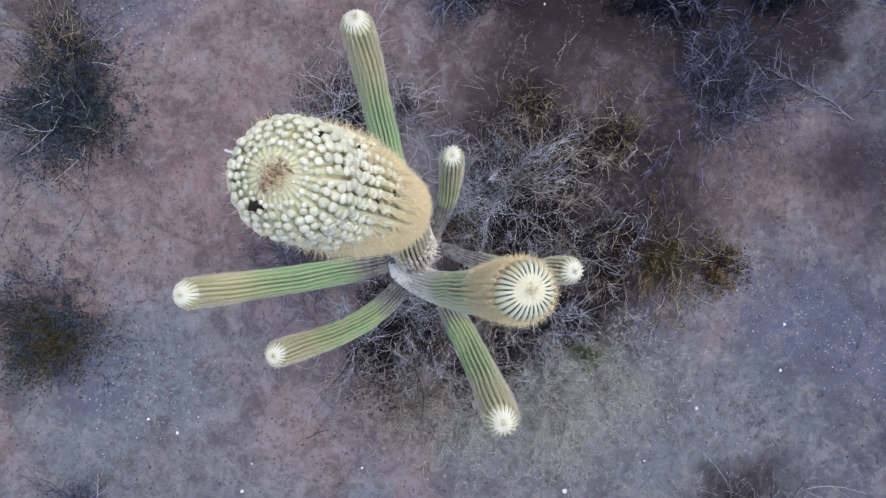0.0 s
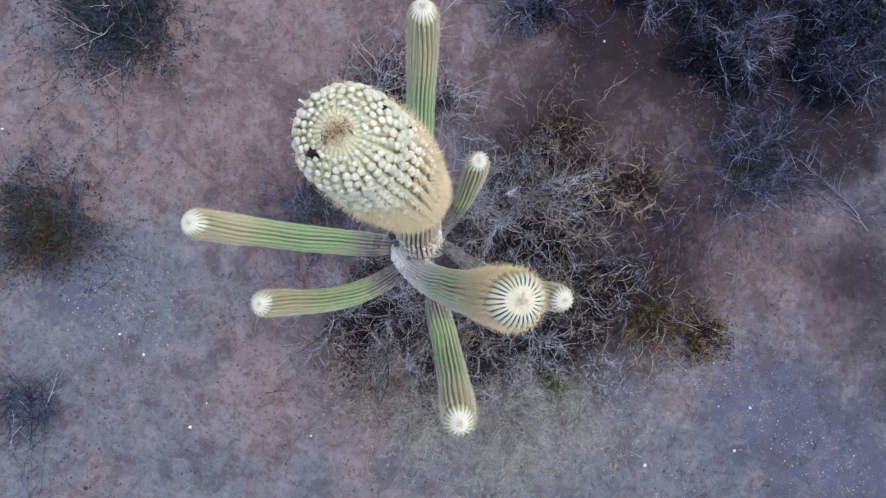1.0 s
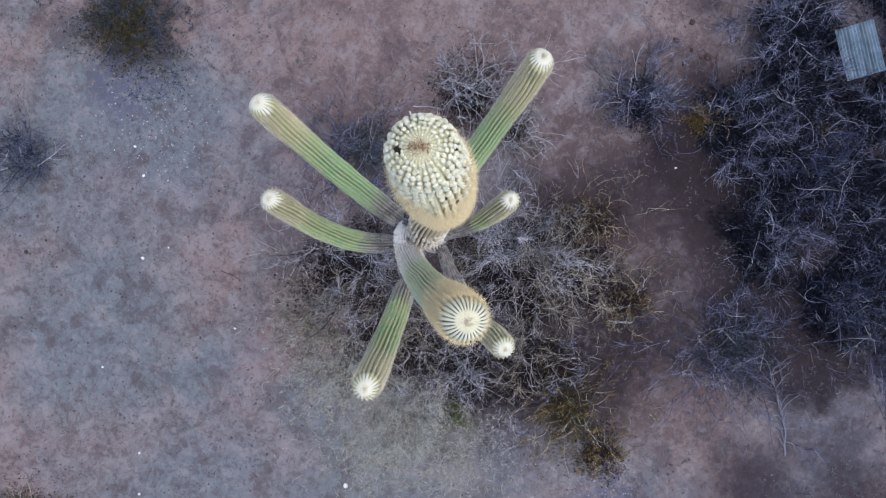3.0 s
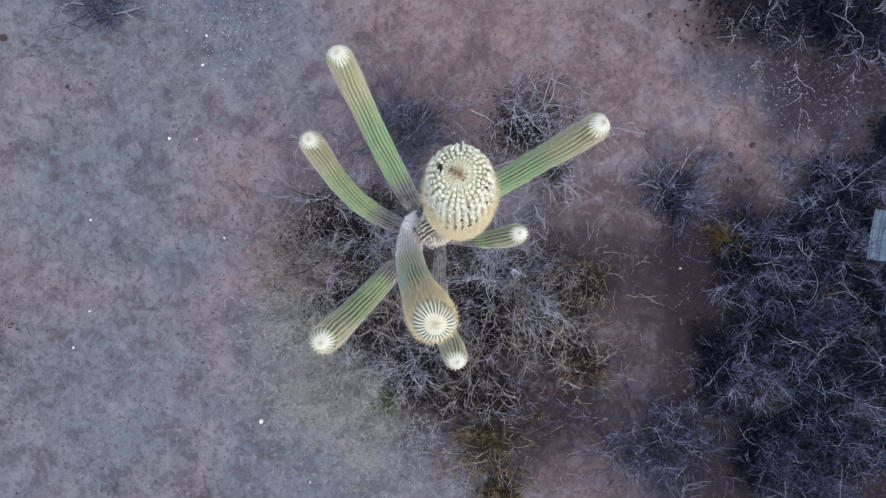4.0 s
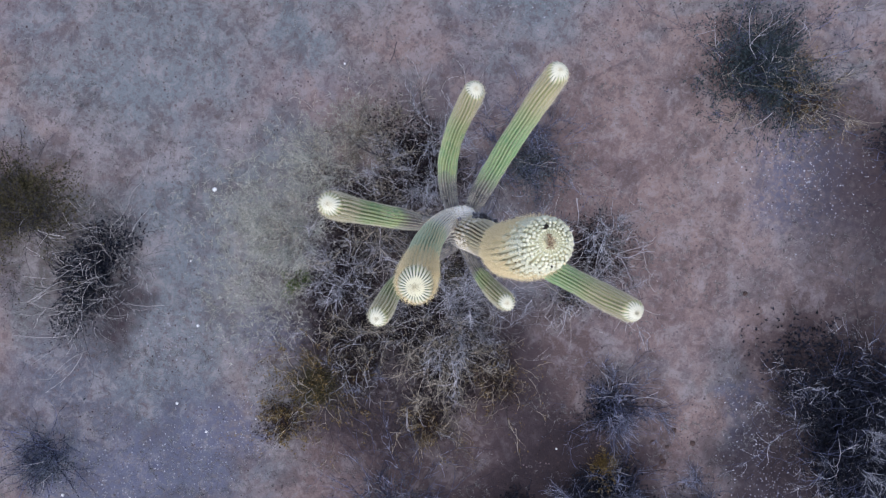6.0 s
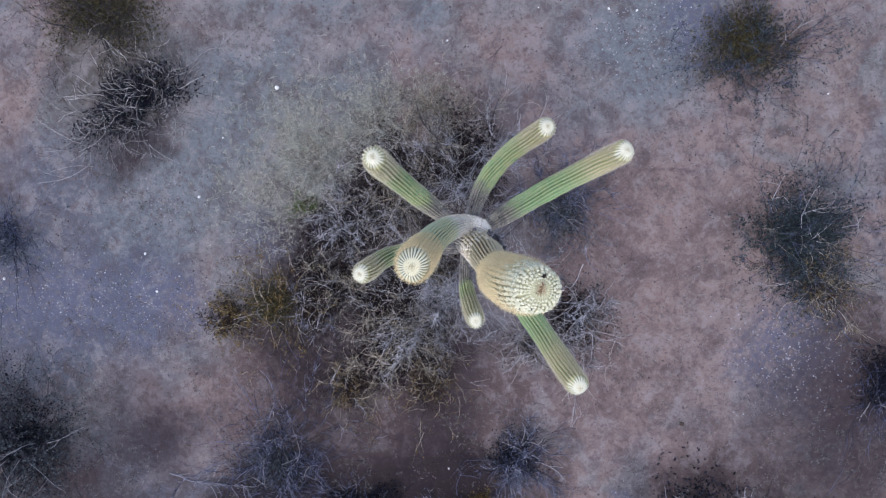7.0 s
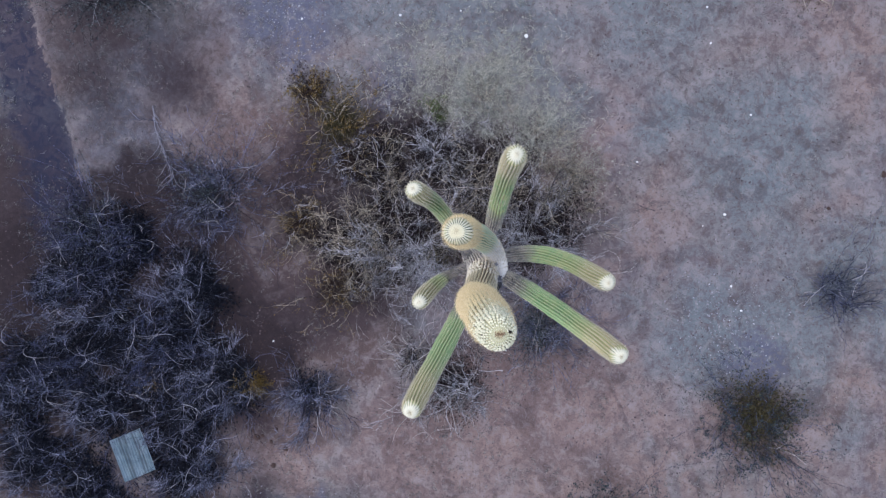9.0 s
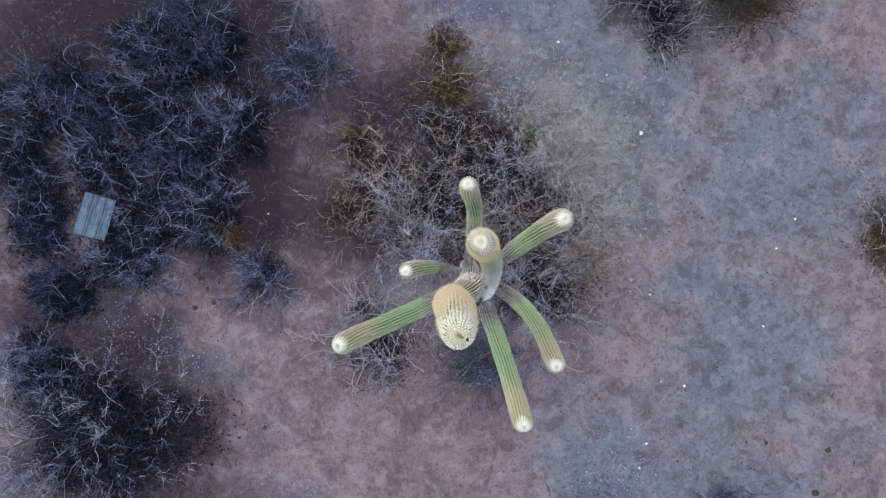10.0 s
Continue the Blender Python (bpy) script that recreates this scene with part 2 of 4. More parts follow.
def nub_material():
    """Woolly areoles on the crown: cream, some greener, each its own shade."""
    n = Nodes("woolly_areole", 0.85, 0.15)
    r = n.node("ShaderNodeObjectInfo").outputs["Random"]
    grain = n.noise(n.where(), 90.0, 3.0).outputs[0]
    c = n.mix(r, (0.68, 0.66, 0.47), (0.86, 0.82, 0.64))
    c = n.mix(n.step(grain, 0.5, 0.75, 0.0, 0.4), c, (0.55, 0.47, 0.27))
    return n.done(c, grain, 0.003, 0.6)


def tin_material():
    n = Nodes("galvanised_sheet", 0.55, 0.4)
    n.bsdf.inputs["Metallic"].default_value = 0.25
    p = n.where()
    stain = n.noise(p, 3.0, 6.0, 0.65, 0.5).outputs[0]
    fleck = n.noise(p, 40.0, 3.0).outputs[0]
    c = n.mix(n.step(stain, 0.35, 0.65), (0.30, 0.40, 0.48), (0.46, 0.56, 0.63))
    long = n.node("ShaderNodeVectorMath", "MULTIPLY")
    n.put(p, long.inputs[0])
    long.inputs[1].default_value = (14.0, 0.8, 1.0)
    corrugation_shade = n.noise(long.outputs[0], 1.0, 3.0).outputs[0]
    # dark lengthwise streaks put the corrugations' shading into the sheet's colour
    c = n.mix(n.step(corrugation_shade, 0.45, 0.6, 0.0, 0.55), c, (0.09, 0.12, 0.15))
    c = n.mix(n.step(fleck, 0.55, 0.7, 0.0, 0.5), c, (0.11, 0.14, 0.17))
    c = n.mix(n.step(stain, 0.62, 0.72, 0.0, 0.5), c, (0.20, 0.15, 0.12))
    return n.done(c, fleck, 0.003, 0.4)


SOIL_MAUVE, SOIL_BROWN, SOIL_RED = (0.163, 0.143, 0.155), (0.188, 0.146, 0.138), (0.124, 0.083, 0.079)
SOIL_GREY, SOIL_DARK, SOIL_PALE = (0.137, 0.154, 0.170), (0.062, 0.049, 0.054), (0.27, 0.235, 0.24)
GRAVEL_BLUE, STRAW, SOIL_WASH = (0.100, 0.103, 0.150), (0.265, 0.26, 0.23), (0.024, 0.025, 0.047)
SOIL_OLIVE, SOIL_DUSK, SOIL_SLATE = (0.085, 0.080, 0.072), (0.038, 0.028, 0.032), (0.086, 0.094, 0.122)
SHADED_HUMUS, SOIL_PINK, SOIL_RUST = (0.026, 0.019, 0.022), (0.232, 0.168, 0.155), (0.088, 0.060, 0.058)
SKIN_GREEN, SKIN_OLIVE, SKIN_CREST, SKIN_GROOVE_SHADE = (0.17, 0.31, 0.14), (0.36, 0.40, 0.18), (0.42, 0.52, 0.28), (0.07, 0.10, 0.05)
SPINE_TAN, SPINE_STRAW, WOOL = (0.57, 0.49, 0.30), (0.72, 0.64, 0.43), (0.69, 0.65, 0.51)
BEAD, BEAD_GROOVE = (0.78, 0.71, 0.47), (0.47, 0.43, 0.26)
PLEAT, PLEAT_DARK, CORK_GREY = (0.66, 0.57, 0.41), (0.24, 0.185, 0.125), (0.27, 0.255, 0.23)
CORK, CORK_DARK = (0.64, 0.56, 0.48), (0.17, 0.14, 0.12)

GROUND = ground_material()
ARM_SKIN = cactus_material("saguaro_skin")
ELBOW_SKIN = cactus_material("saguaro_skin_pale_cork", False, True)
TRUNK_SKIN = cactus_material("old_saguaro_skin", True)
SPINES = island_material("pale_spines", (0.55, 0.48, 0.31), (0.84, 0.79, 0.64))
TAN_SPINES = island_material("tan_spines", (0.66, 0.54, 0.32), (0.90, 0.80, 0.57))
NUB = nub_material()
GOLD_SPINES = island_material("golden_spines", (0.70, 0.55, 0.30), (0.93, 0.80, 0.52))
CORK_BLOCK = island_material("pale_cork_blocks", (0.55, 0.47, 0.37), (0.90, 0.83, 0.72), bias=0.6)
WEATHERED = island_material("weathered_grey_branch", (0.15, 0.14, 0.17), (0.30, 0.285, 0.33))
SCAR = island_material("dried_bloom", (0.16, 0.09, 0.05), (0.56, 0.38, 0.25))
SCAB = island_material("cork_scabs", (0.05, 0.046, 0.05), (0.42, 0.39, 0.41), bias=1.5)
ROT = island_material("dark_rot", (0.02, 0.016, 0.013), (0.06, 0.045, 0.035))
TWIG_GREY = island_material("grey_dead_twigs", (0.035, 0.030, 0.034), (0.74, 0.69, 0.68), bias=1.8)
TWIG_TAN = island_material("tan_dry_twigs", (0.07, 0.055, 0.045), (0.72, 0.62, 0.50), bias=1.7)
TWIG_DARK = island_material("dark_bark_twigs", (0.020, 0.018, 0.022), (0.085, 0.075, 0.088))
TWIG_BLUE = island_material("blue_grey_twigs", (0.014, 0.015, 0.030), (0.20, 0.21, 0.35), bias=2.6)
TWIG_LAVENDER = island_material("lavender_grey_twigs", (0.045, 0.046, 0.075), (0.55, 0.55, 0.70), bias=2.1)
TWIG_MIST = island_material("pale_lilac_twigs", (0.10, 0.098, 0.12), (0.78, 0.75, 0.80), bias=1.5)
TWIG_PALE = island_material("bleached_twigs", (0.34, 0.32, 0.35), (0.60, 0.57, 0.60))
LEAF_OLIVE = island_material("olive_leaves", (0.035, 0.032, 0.018), (0.115, 0.095, 0.05))
LEAF_OCHRE = island_material("ochre_leaves", (0.08, 0.055, 0.02), (0.25, 0.165, 0.055))
LEAF_GREY = island_material("grey_green_leaves", (0.035, 0.042, 0.048), (0.16, 0.175, 0.19))
LEAF_TEAL = island_material("teal_grey_leaves", (0.020, 0.028, 0.033), (0.085, 0.105, 0.112))
LEAF_BLUE = island_material("blue_grey_leaves", (0.06, 0.068, 0.088), (0.21, 0.23, 0.28))
# inner leaves kept near-black: shade inside the shrubs is put into their colour
LEAF_SHADE = island_material("shaded_inner_leaves", (0.007, 0.008, 0.012), (0.023, 0.024, 0.040))
LEAF_MAROON_SHADE = island_material("maroon_shaded_leaves", (0.009, 0.006, 0.008), (0.034, 0.023, 0.027))
LEAF_BROWN = island_material("brown_dead_leaves", (0.022, 0.015, 0.015), (0.07, 0.046, 0.042))
LEAF_GREEN = island_material("fresh_leaves", (0.05, 0.085, 0.02), (0.13, 0.19, 0.05))
PEBBLE = island_material("pebbles", (0.09, 0.085, 0.11), (0.40, 0.39, 0.44))
QUARTZ = island_material("dull_quartz", (0.26, 0.26, 0.29), (0.60, 0.59, 0.62), bias=1.3)
CLOD = island_material("soil_clods", (0.05, 0.038, 0.042), (0.17, 0.135, 0.14))
WHITE_STONE = island_material("white_stone", (0.56, 0.55, 0.55), (0.78, 0.76, 0.75))
# dark brown of the lumps that stand in for shaded pits
PIT_DARK = island_material("dark_pit_lump", (0.035, 0.024, 0.022), (0.07, 0.045, 0.04))
GRASS = island_material("dry_grass", (0.045, 0.040, 0.042), (0.34, 0.325, 0.32), bias=1.4)
STRAW_GRASS = island_material("pale_straw", (0.24, 0.235, 0.20), (0.62, 0.60, 0.53))
TIN = tin_material()


# ---- building tools ----
def mesh_np(name, verts, faces, material, smooth=False):
    """A mesh from arrays; all faces have the same number of corners."""
    verts, faces = np.ascontiguousarray(verts, dtype=np.float32).reshape(-1, 3), np.ascontiguousarray(faces, dtype=np.int32)
    me = bpy.data.meshes.new(name)
    n, k = faces.shape
    me.vertices.add(len(verts))
    me.vertices.foreach_set("co", verts.ravel())
    me.loops.add(n * k)
    me.loops.foreach_set("vertex_index", faces.ravel())
    me.polygons.add(n)
    me.polygons.foreach_set("loop_start", np.arange(n, dtype=np.int32) * k)
    me.polygons.foreach_set("use_smooth", np.full(n, smooth))
    me.materials.append(material)
    me.update(calc_edges=True)
    me.validate()
    return me


def part(name, me, parent, label="", kind=""):
    ob = new(name, me)
    ob.parent = parent
    return tagged(ob, label, kind=kind)


def thing(name, x, y, z, label, category, group="", kind=""):
    ob = new(name)
    ob.location = (x, y, z)
    ob.empty_display_size = 0.1
    return tagged(ob, label, category, group, kind)


def bank(x):
    """Where the cut bank of the wash runs, as y over x."""
    return 5.35 - 0.72 * (x - 10.0) + 0.3 * noise.noise((x * 0.9, 0.0, 5.0)) + 0.22 * noise.noise((x * 2.6, 0.0, 9.0)) + 1.6 * max(0.0, 9.8 - x)


def height(x, y):
    """The lie of the land: gentle swells, small hummocks and a shallow dry wash with a cut bank."""
    h = 0.10 * noise.noise((x * 0.12, y * 0.12, 3.1)) + 0.035 * noise.noise((x * 0.7, y * 0.7, 7.7)) + 0.016 * noise.noise((x * 2.6, y * 2.6, 1.3))
    if x > 8.0:
        d = (y - bank(x)) * 0.8
        if -0.3 < d < 4.0:
            k = min(1.0, max(0.0, (d + 0.15) / 0.34)) * min(1.0, max(0.0, (3.0 - d) / 1.8)) * min(1.0, (x - 8.0) / 1.0)
            h -= 0.20 * k * k * (3 - 2 * k)
    return h


def build_ground():
    fine = list(np.linspace(-19, 19, 401))
    out = list(19 * (1.28 ** np.arange(1, 22)))
    axis = [-v for v in reversed(out)] + fine + out
    n = len(axis)
    verts = np.array([(x, y, height(x, y) if abs(x) < 60 and abs(y) < 60 else 0.0) for y in axis for x in axis])
    i, j = np.meshgrid(np.arange(n - 1), np.arange(n - 1))
    q = (j * n + i).ravel()
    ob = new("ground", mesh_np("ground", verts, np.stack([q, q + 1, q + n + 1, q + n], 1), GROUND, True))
    tagged(ob, "mauve-brown desert soil with grit, gravel patches and bare red earth", "ground", kind="structure")


def bezier(pts, n):
    s = np.linspace(0, 1, n)[:, None]
    a, b, c, d = [np.array(p, float) for p in pts]
    return (1 - s) ** 3 * a + 3 * s * (1 - s) ** 2 * b + 3 * s * s * (1 - s) * c + s ** 3 * d


def resample(line, gap):
    seg = np.linalg.norm(np.diff(line, axis=0), axis=1)
    run = np.concatenate([[0], np.cumsum(seg)])
    at = np.arange(0, run[-1], gap)
    return np.stack([np.interp(at, run, line[:, k]) for k in range(3)], 1), at, run[-1]


def smooth_line(line, times):
    for _ in range(times):
        line = np.vstack([line[:1], (line[:-2] + 2 * line[1:-1] + line[2:]) / 4, line[-1:]])
    return line


def frames_along(line):
    """Tangents and two crosswise directions that don't twist."""
    tan = np.gradient(line, axis=0)
    tan /= np.linalg.norm(tan, axis=1)[:, None]
    side = np.cross(tan[0], (0.3, 0.9, 0.2))
    side /= np.linalg.norm(side)
    sides = []
    for t in tan:
        side = side - t * side.dot(t)
        side /= np.linalg.norm(side)
        sides.append(side.copy())
    sides = np.array(sides)
    return tan, sides, np.cross(tan, sides)


def dome(r, left, length):
    """Rounds off the last stretch of a stem."""
    if left >= length:
        return r
    return r * math.sqrt(max(0.0, 1 - (1 - left / length) ** 2)) + 0.004


def ribbed_stem(name, line, radius, ribs, groove, bead, bead_gap, gap, material, rng, wobble=0.05, bent=0.0):
    """A ribbed cactus stem along a line. radius(s, left) gives the radius at s metres from the foot with left metres to go."""
    line, at, total = resample(line, gap)
    line = smooth_line(line, 12)
    tan, e1, e2 = frames_along(line)
    per = 6
    m = ribs * per
    th = np.arange(m + 1) * 2 * np.pi / m
    crest = np.abs(np.cos(th * ribs / 2)) ** 0.55
    phase = rng.uniform(0, 6.28, 6)
    verts = []
    rib_no = np.floor((th * ribs / (2 * np.pi)) + 0.5)
    for k, (p, s) in enumerate(zip(line, at)):
        left = total - s
        r = radius(s, left)
        g = groove(left) * (0.75 + 0.5 * min(1, left / 0.15)) * min(1, r / 0.06)
        rr = r * (1 - g * (1 - crest))
        rr = rr * (1 + wobble * 0.5 * np.sin(2 * th + phase[0] + s * 0.9) + wobble * 0.35 * np.sin(3 * th + phase[1] - 1.7 * s))
        rr = rr * (1 + wobble * 0.22 * np.sin(s * 7.0 + phase[2]) + wobble * 0.18 * np.sin(s * 17.0 + phase[3] + th))
        rr = rr + bead * (0.5 + 0.5 * np.cos(2 * np.pi * (left / bead_gap + (rib_no % 2) * 0.5))) * crest ** 3 * min(1, r / 0.08)
        turn = th + bent * (np.sin(s * 2.3 + phase[4]) + 0.5 * np.sin(s * 6.1 + phase[5]))
        verts.append(p + rr[:, None] * (np.cos(turn)[:, None] * e1[k] + np.sin(turn)[:, None] * e2[k]))
    w = m + 1
    flat = np.vstack([np.concatenate(verts), line[-1] + tan[-1] * radius(total, 0.0) * 0.25])
    top = len(flat) - 1
    i, j = np.meshgrid(np.arange(m), np.arange(len(line) - 1))
    q = (j * w + i).ravel()
    last = (len(line) - 1) * w
    faces = np.vstack([np.stack([q, q + 1, q + w + 1], 1), np.stack([q, q + w + 1, q + w], 1), np.stack([last + np.arange(m), last + np.arange(m) + 1, np.full(m, top)], 1)])
    me = mesh_np(name, flat, faces, material, True)
    u = np.append(np.tile(th * ribs / (2 * np.pi), len(line)), 0.0)
    v = np.append(np.repeat(total - at, w), 0.0)
    idx = np.empty(len(me.loops), np.int32)
    me.loops.foreach_get("vertex_index", idx)
    for layer, (a, b) in (("skin", (u, v)), ("foot", (total - v, v))):
        uv = me.uv_layers.new(name=layer)
        uv.data.foreach_set("uv", np.stack([a[idx], b[idx]], 1).astype(np.float32).ravel())
    return me, (line, at, total, tan, e1, e2)


def on_stem(stem, radius, left, angle):
    """A spot on a stem's skin and its outward direction."""
    line, at, total, tan, e1, e2 = stem
    k = min(len(line) - 1, int(np.searchsorted(at, total - left)))
    out = math.cos(angle) * e1[k] + math.sin(angle) * e2[k]
    r = radius(at[k], left)
    slope = (radius(max(0, at[k] - 0.02), left + 0.02) - r) / 0.02
    nrm = out + tan[k] * min(3.0, max(-0.3, slope))
    return line[k] + out * r, nrm / np.linalg.norm(nrm), tan[k]


def needle_mesh(name, base, way, size, width, material, rng):
    """Thin three-sided needles, each a loose piece."""
    q = np.cross(way, rng.normal(0, 1, way.shape))
    q /= np.linalg.norm(q, axis=1)[:, None]
    r = np.cross(way, q)
    n = len(base)
    v = np.empty((n, 4, 3))
    for c in range(3):
        v[:, c] = base + width * (math.cos(2.0944 * c) * q + math.sin(2.0944 * c) * r)
    v[:, 3] = base + way * size[:, None]
    f = (np.arange(n)[:, None, None] * 4 + np.array([[0, 1, 3], [1, 2, 3], [2, 0, 3]])[None]).reshape(-1, 3)
    return mesh_np(name, v, f, material)


def spine_mesh(name, stem, radius, ribs, gap, count, length, width, material, rng, start=0.01, reach=99.0, foot=0.0, scatter=0.62):
    """Clusters of spines on the areoles along every rib."""
    base, way, size = [], [], []
    for left in np.arange(start, min(reach, stem[2] - foot), gap):
        for i in range(ribs):
            spot, nrm, tan = on_stem(stem, radius, left, 2 * np.pi * i / ribs)
            k = count(left)
            w = nrm + rng.normal(0, scatter, (k, 3))
            base.append(spot + tan * rng.uniform(-0.4, 0.4, (k, 1)) * gap - nrm * 0.003)
            way.append(w / np.linalg.norm(w, axis=1)[:, None])
            size.append(length(left) * rng.uniform(0.5, 1.15, k))
    return needle_mesh(name, np.vstack(base), np.vstack(way), np.concatenate(size), width, material, rng)


def walks(start, way, length, n, curl, rise, rng):
    """Many wandering lines at once: (lines, n + 1, 3)."""
    m = len(start)
    p, d = start.copy(), way / np.linalg.norm(way, axis=1)[:, None]
    out = [p.copy()]
    bend = rng.normal(0, curl * 0.85, (m, 3))
    for _ in range(n):
        d = d + bend + rng.normal(0, curl * 0.7, (m, 3)) + np.array((0, 0, rise))
        d /= np.linalg.norm(d, axis=1)[:, None]
        p = p + d * (length / n)[:, None]
        low = p[:, 2] < 0.012
        p[low, 2] = 0.012
        d[low, 2] = np.abs(d[low, 2]) * 0.3
        out.append(p.copy())
    return np.stack(out, 1)


def tube_arrays(lines, thick, thin, sides=3):
    m, n, _ = lines.shape
    d = lines[:, -1] - lines[:, 0]
    a = np.cross(d, (0.31, 0.52, 0.79))
    a /= np.linalg.norm(a, axis=1)[:, None] + 1e-9
    b = np.cross(d, a)
    b /= np.linalg.norm(b, axis=1)[:, None] + 1e-9
    k = np.linspace(0, 1, n)[None]
    rad = thick[:, None] * (1 - k) + thin[:, None] * k
    ang = np.arange(sides) * 2 * np.pi / sides
    ring = np.cos(ang)[None, :, None] * a[:, None] + np.sin(ang)[None, :, None] * b[:, None]
    v = lines[:, :, None, :] + rad[:, :, None, None] * ring[:, None]
    o, j, i = np.meshgrid(np.arange(m) * n * sides, np.arange(n - 1) * sides, np.arange(sides), indexing="ij")
    i2 = (i + 1) % sides
    f = np.stack([o + j + i, o + j + i2, o + j + sides + i2, o + j + sides + i], -1).reshape(-1, 4)
    return v.reshape(-1, 3), f


def tubes(batches, material, name, sides=3):
    """Tapering twigs, each a loose piece: batches of (lines, thick, thin)."""
    vs, fs, o = [], [], 0
    for lines, thick, thin in batches:
        v, f = tube_arrays(lines, thick, thin, sides)
        vs.append(v)
        fs.append(f + o)
        o += len(v)
    return mesh_np(name, np.vstack(vs), np.vstack(fs), material)


def leaf_mesh(name, spots, size, material, rng, flat=0.0):
    """Small bent leaves, each a loose piece."""
    spots = np.asarray(spots)
    n = len(spots)
    lay = np.array((1.0, 1.0, 1.0 - flat))
    a = rng.normal(0, 1, (n, 3)) * lay
    a /= np.linalg.norm(a, axis=1)[:, None]
    b = np.cross(a, rng.normal(0, 1, (n, 3)) * (1 - flat) + np.array((0, 0, flat)))
    b /= np.linalg.norm(b, axis=1)[:, None]
    c = np.cross(a, b)
    s = (size * rng.uniform(0.5, 1.3, n))[:, None]
    v = np.stack([spots - a * s, spots + b * s * 0.42 + c * s * 0.2, spots + a * s, spots - b * s * 0.42 + c * s * 0.2], 1)
    f = (np.arange(n)[:, None, None] * 4 + np.array([[0, 1, 2], [0, 2, 3]])[None]).reshape(-1, 3)
    return mesh_np(name, v, f, material)


def lump_mesh(name, spots, size, material, rng, squash=0.6):
    """Rough little stones or clods, each a loose piece of eight faces."""
    n = len(spots)
    dirs = np.array([(1, 0, 0), (0, 1, 0), (-1, 0, 0), (0, -1, 0), (0, 0, 1), (0, 0, -1)], float)
    k = rng.uniform(0.6, 1.3, (n, 6, 1)) * size[:, None, None]
    spin = rng.uniform(0, 6.28, n)
    c, s = np.cos(spin), np.sin(spin)
    v = dirs[None] * k * np.array((1, 1, squash))
    v = np.stack([v[..., 0] * c[:, None] - v[..., 1] * s[:, None], v[..., 0] * s[:, None] + v[..., 1] * c[:, None], v[..., 2]], -1)
    v = v + spots[:, None]
    tri = np.array([(0, 1, 4), (1, 2, 4), (2, 3, 4), (3, 0, 4), (1, 0, 5), (2, 1, 5), (3, 2, 5), (0, 3, 5)])
    f = (np.arange(n)[:, None, None] * 6 + tri[None]).reshape(-1, 3)
    return mesh_np(name, v, f, material)


def bead_mesh(name, spots, ways, size, material):
    """Rounded beads set on a surface, each a loose smooth piece."""
    bm = bmesh.new()
    bmesh.ops.create_icosphere(bm, subdivisions=1, radius=1.0)
    v0 = np.array([v.co[:] for v in bm.verts])
    f0 = np.array([[v.index for v in f.verts] for f in bm.faces])
    bm.free()
    a = np.cross(ways, (0.21, 0.33, 0.92))
    a /= np.linalg.norm(a, axis=1)[:, None]
    b = np.cross(ways, a)
    v = v0[None, :, :1] * a[:, None] + v0[None, :, 1:2] * b[:, None] + v0[None, :, 2:] * 0.75 * ways[:, None]
    v = spots[:, None] + v * size[:, None, None]
    f = (np.arange(len(spots))[:, None, None] * len(v0) + f0[None]).reshape(-1, 3)
    return mesh_np(name, v, f, material, True)


def stone_mesh(name, size, material, seed, squash=0.65):
    """One worn stone: a rounded, uneven lump."""
    bm = bmesh.new()
    bmesh.ops.create_icosphere(bm, subdivisions=2, radius=size)
    for v in bm.verts:
        k = 1 + 0.45 * noise.noise(v.co * (1.4 / size) + Vector((seed, 0, 0)))
        v.co = Vector((v.co.x * k * 1.15, v.co.y * k, v.co.z * k * squash))
    me = bpy.data.meshes.new(name)
    bm.to_mesh(me)
    bm.free()
    me.materials.append(material)
    return me


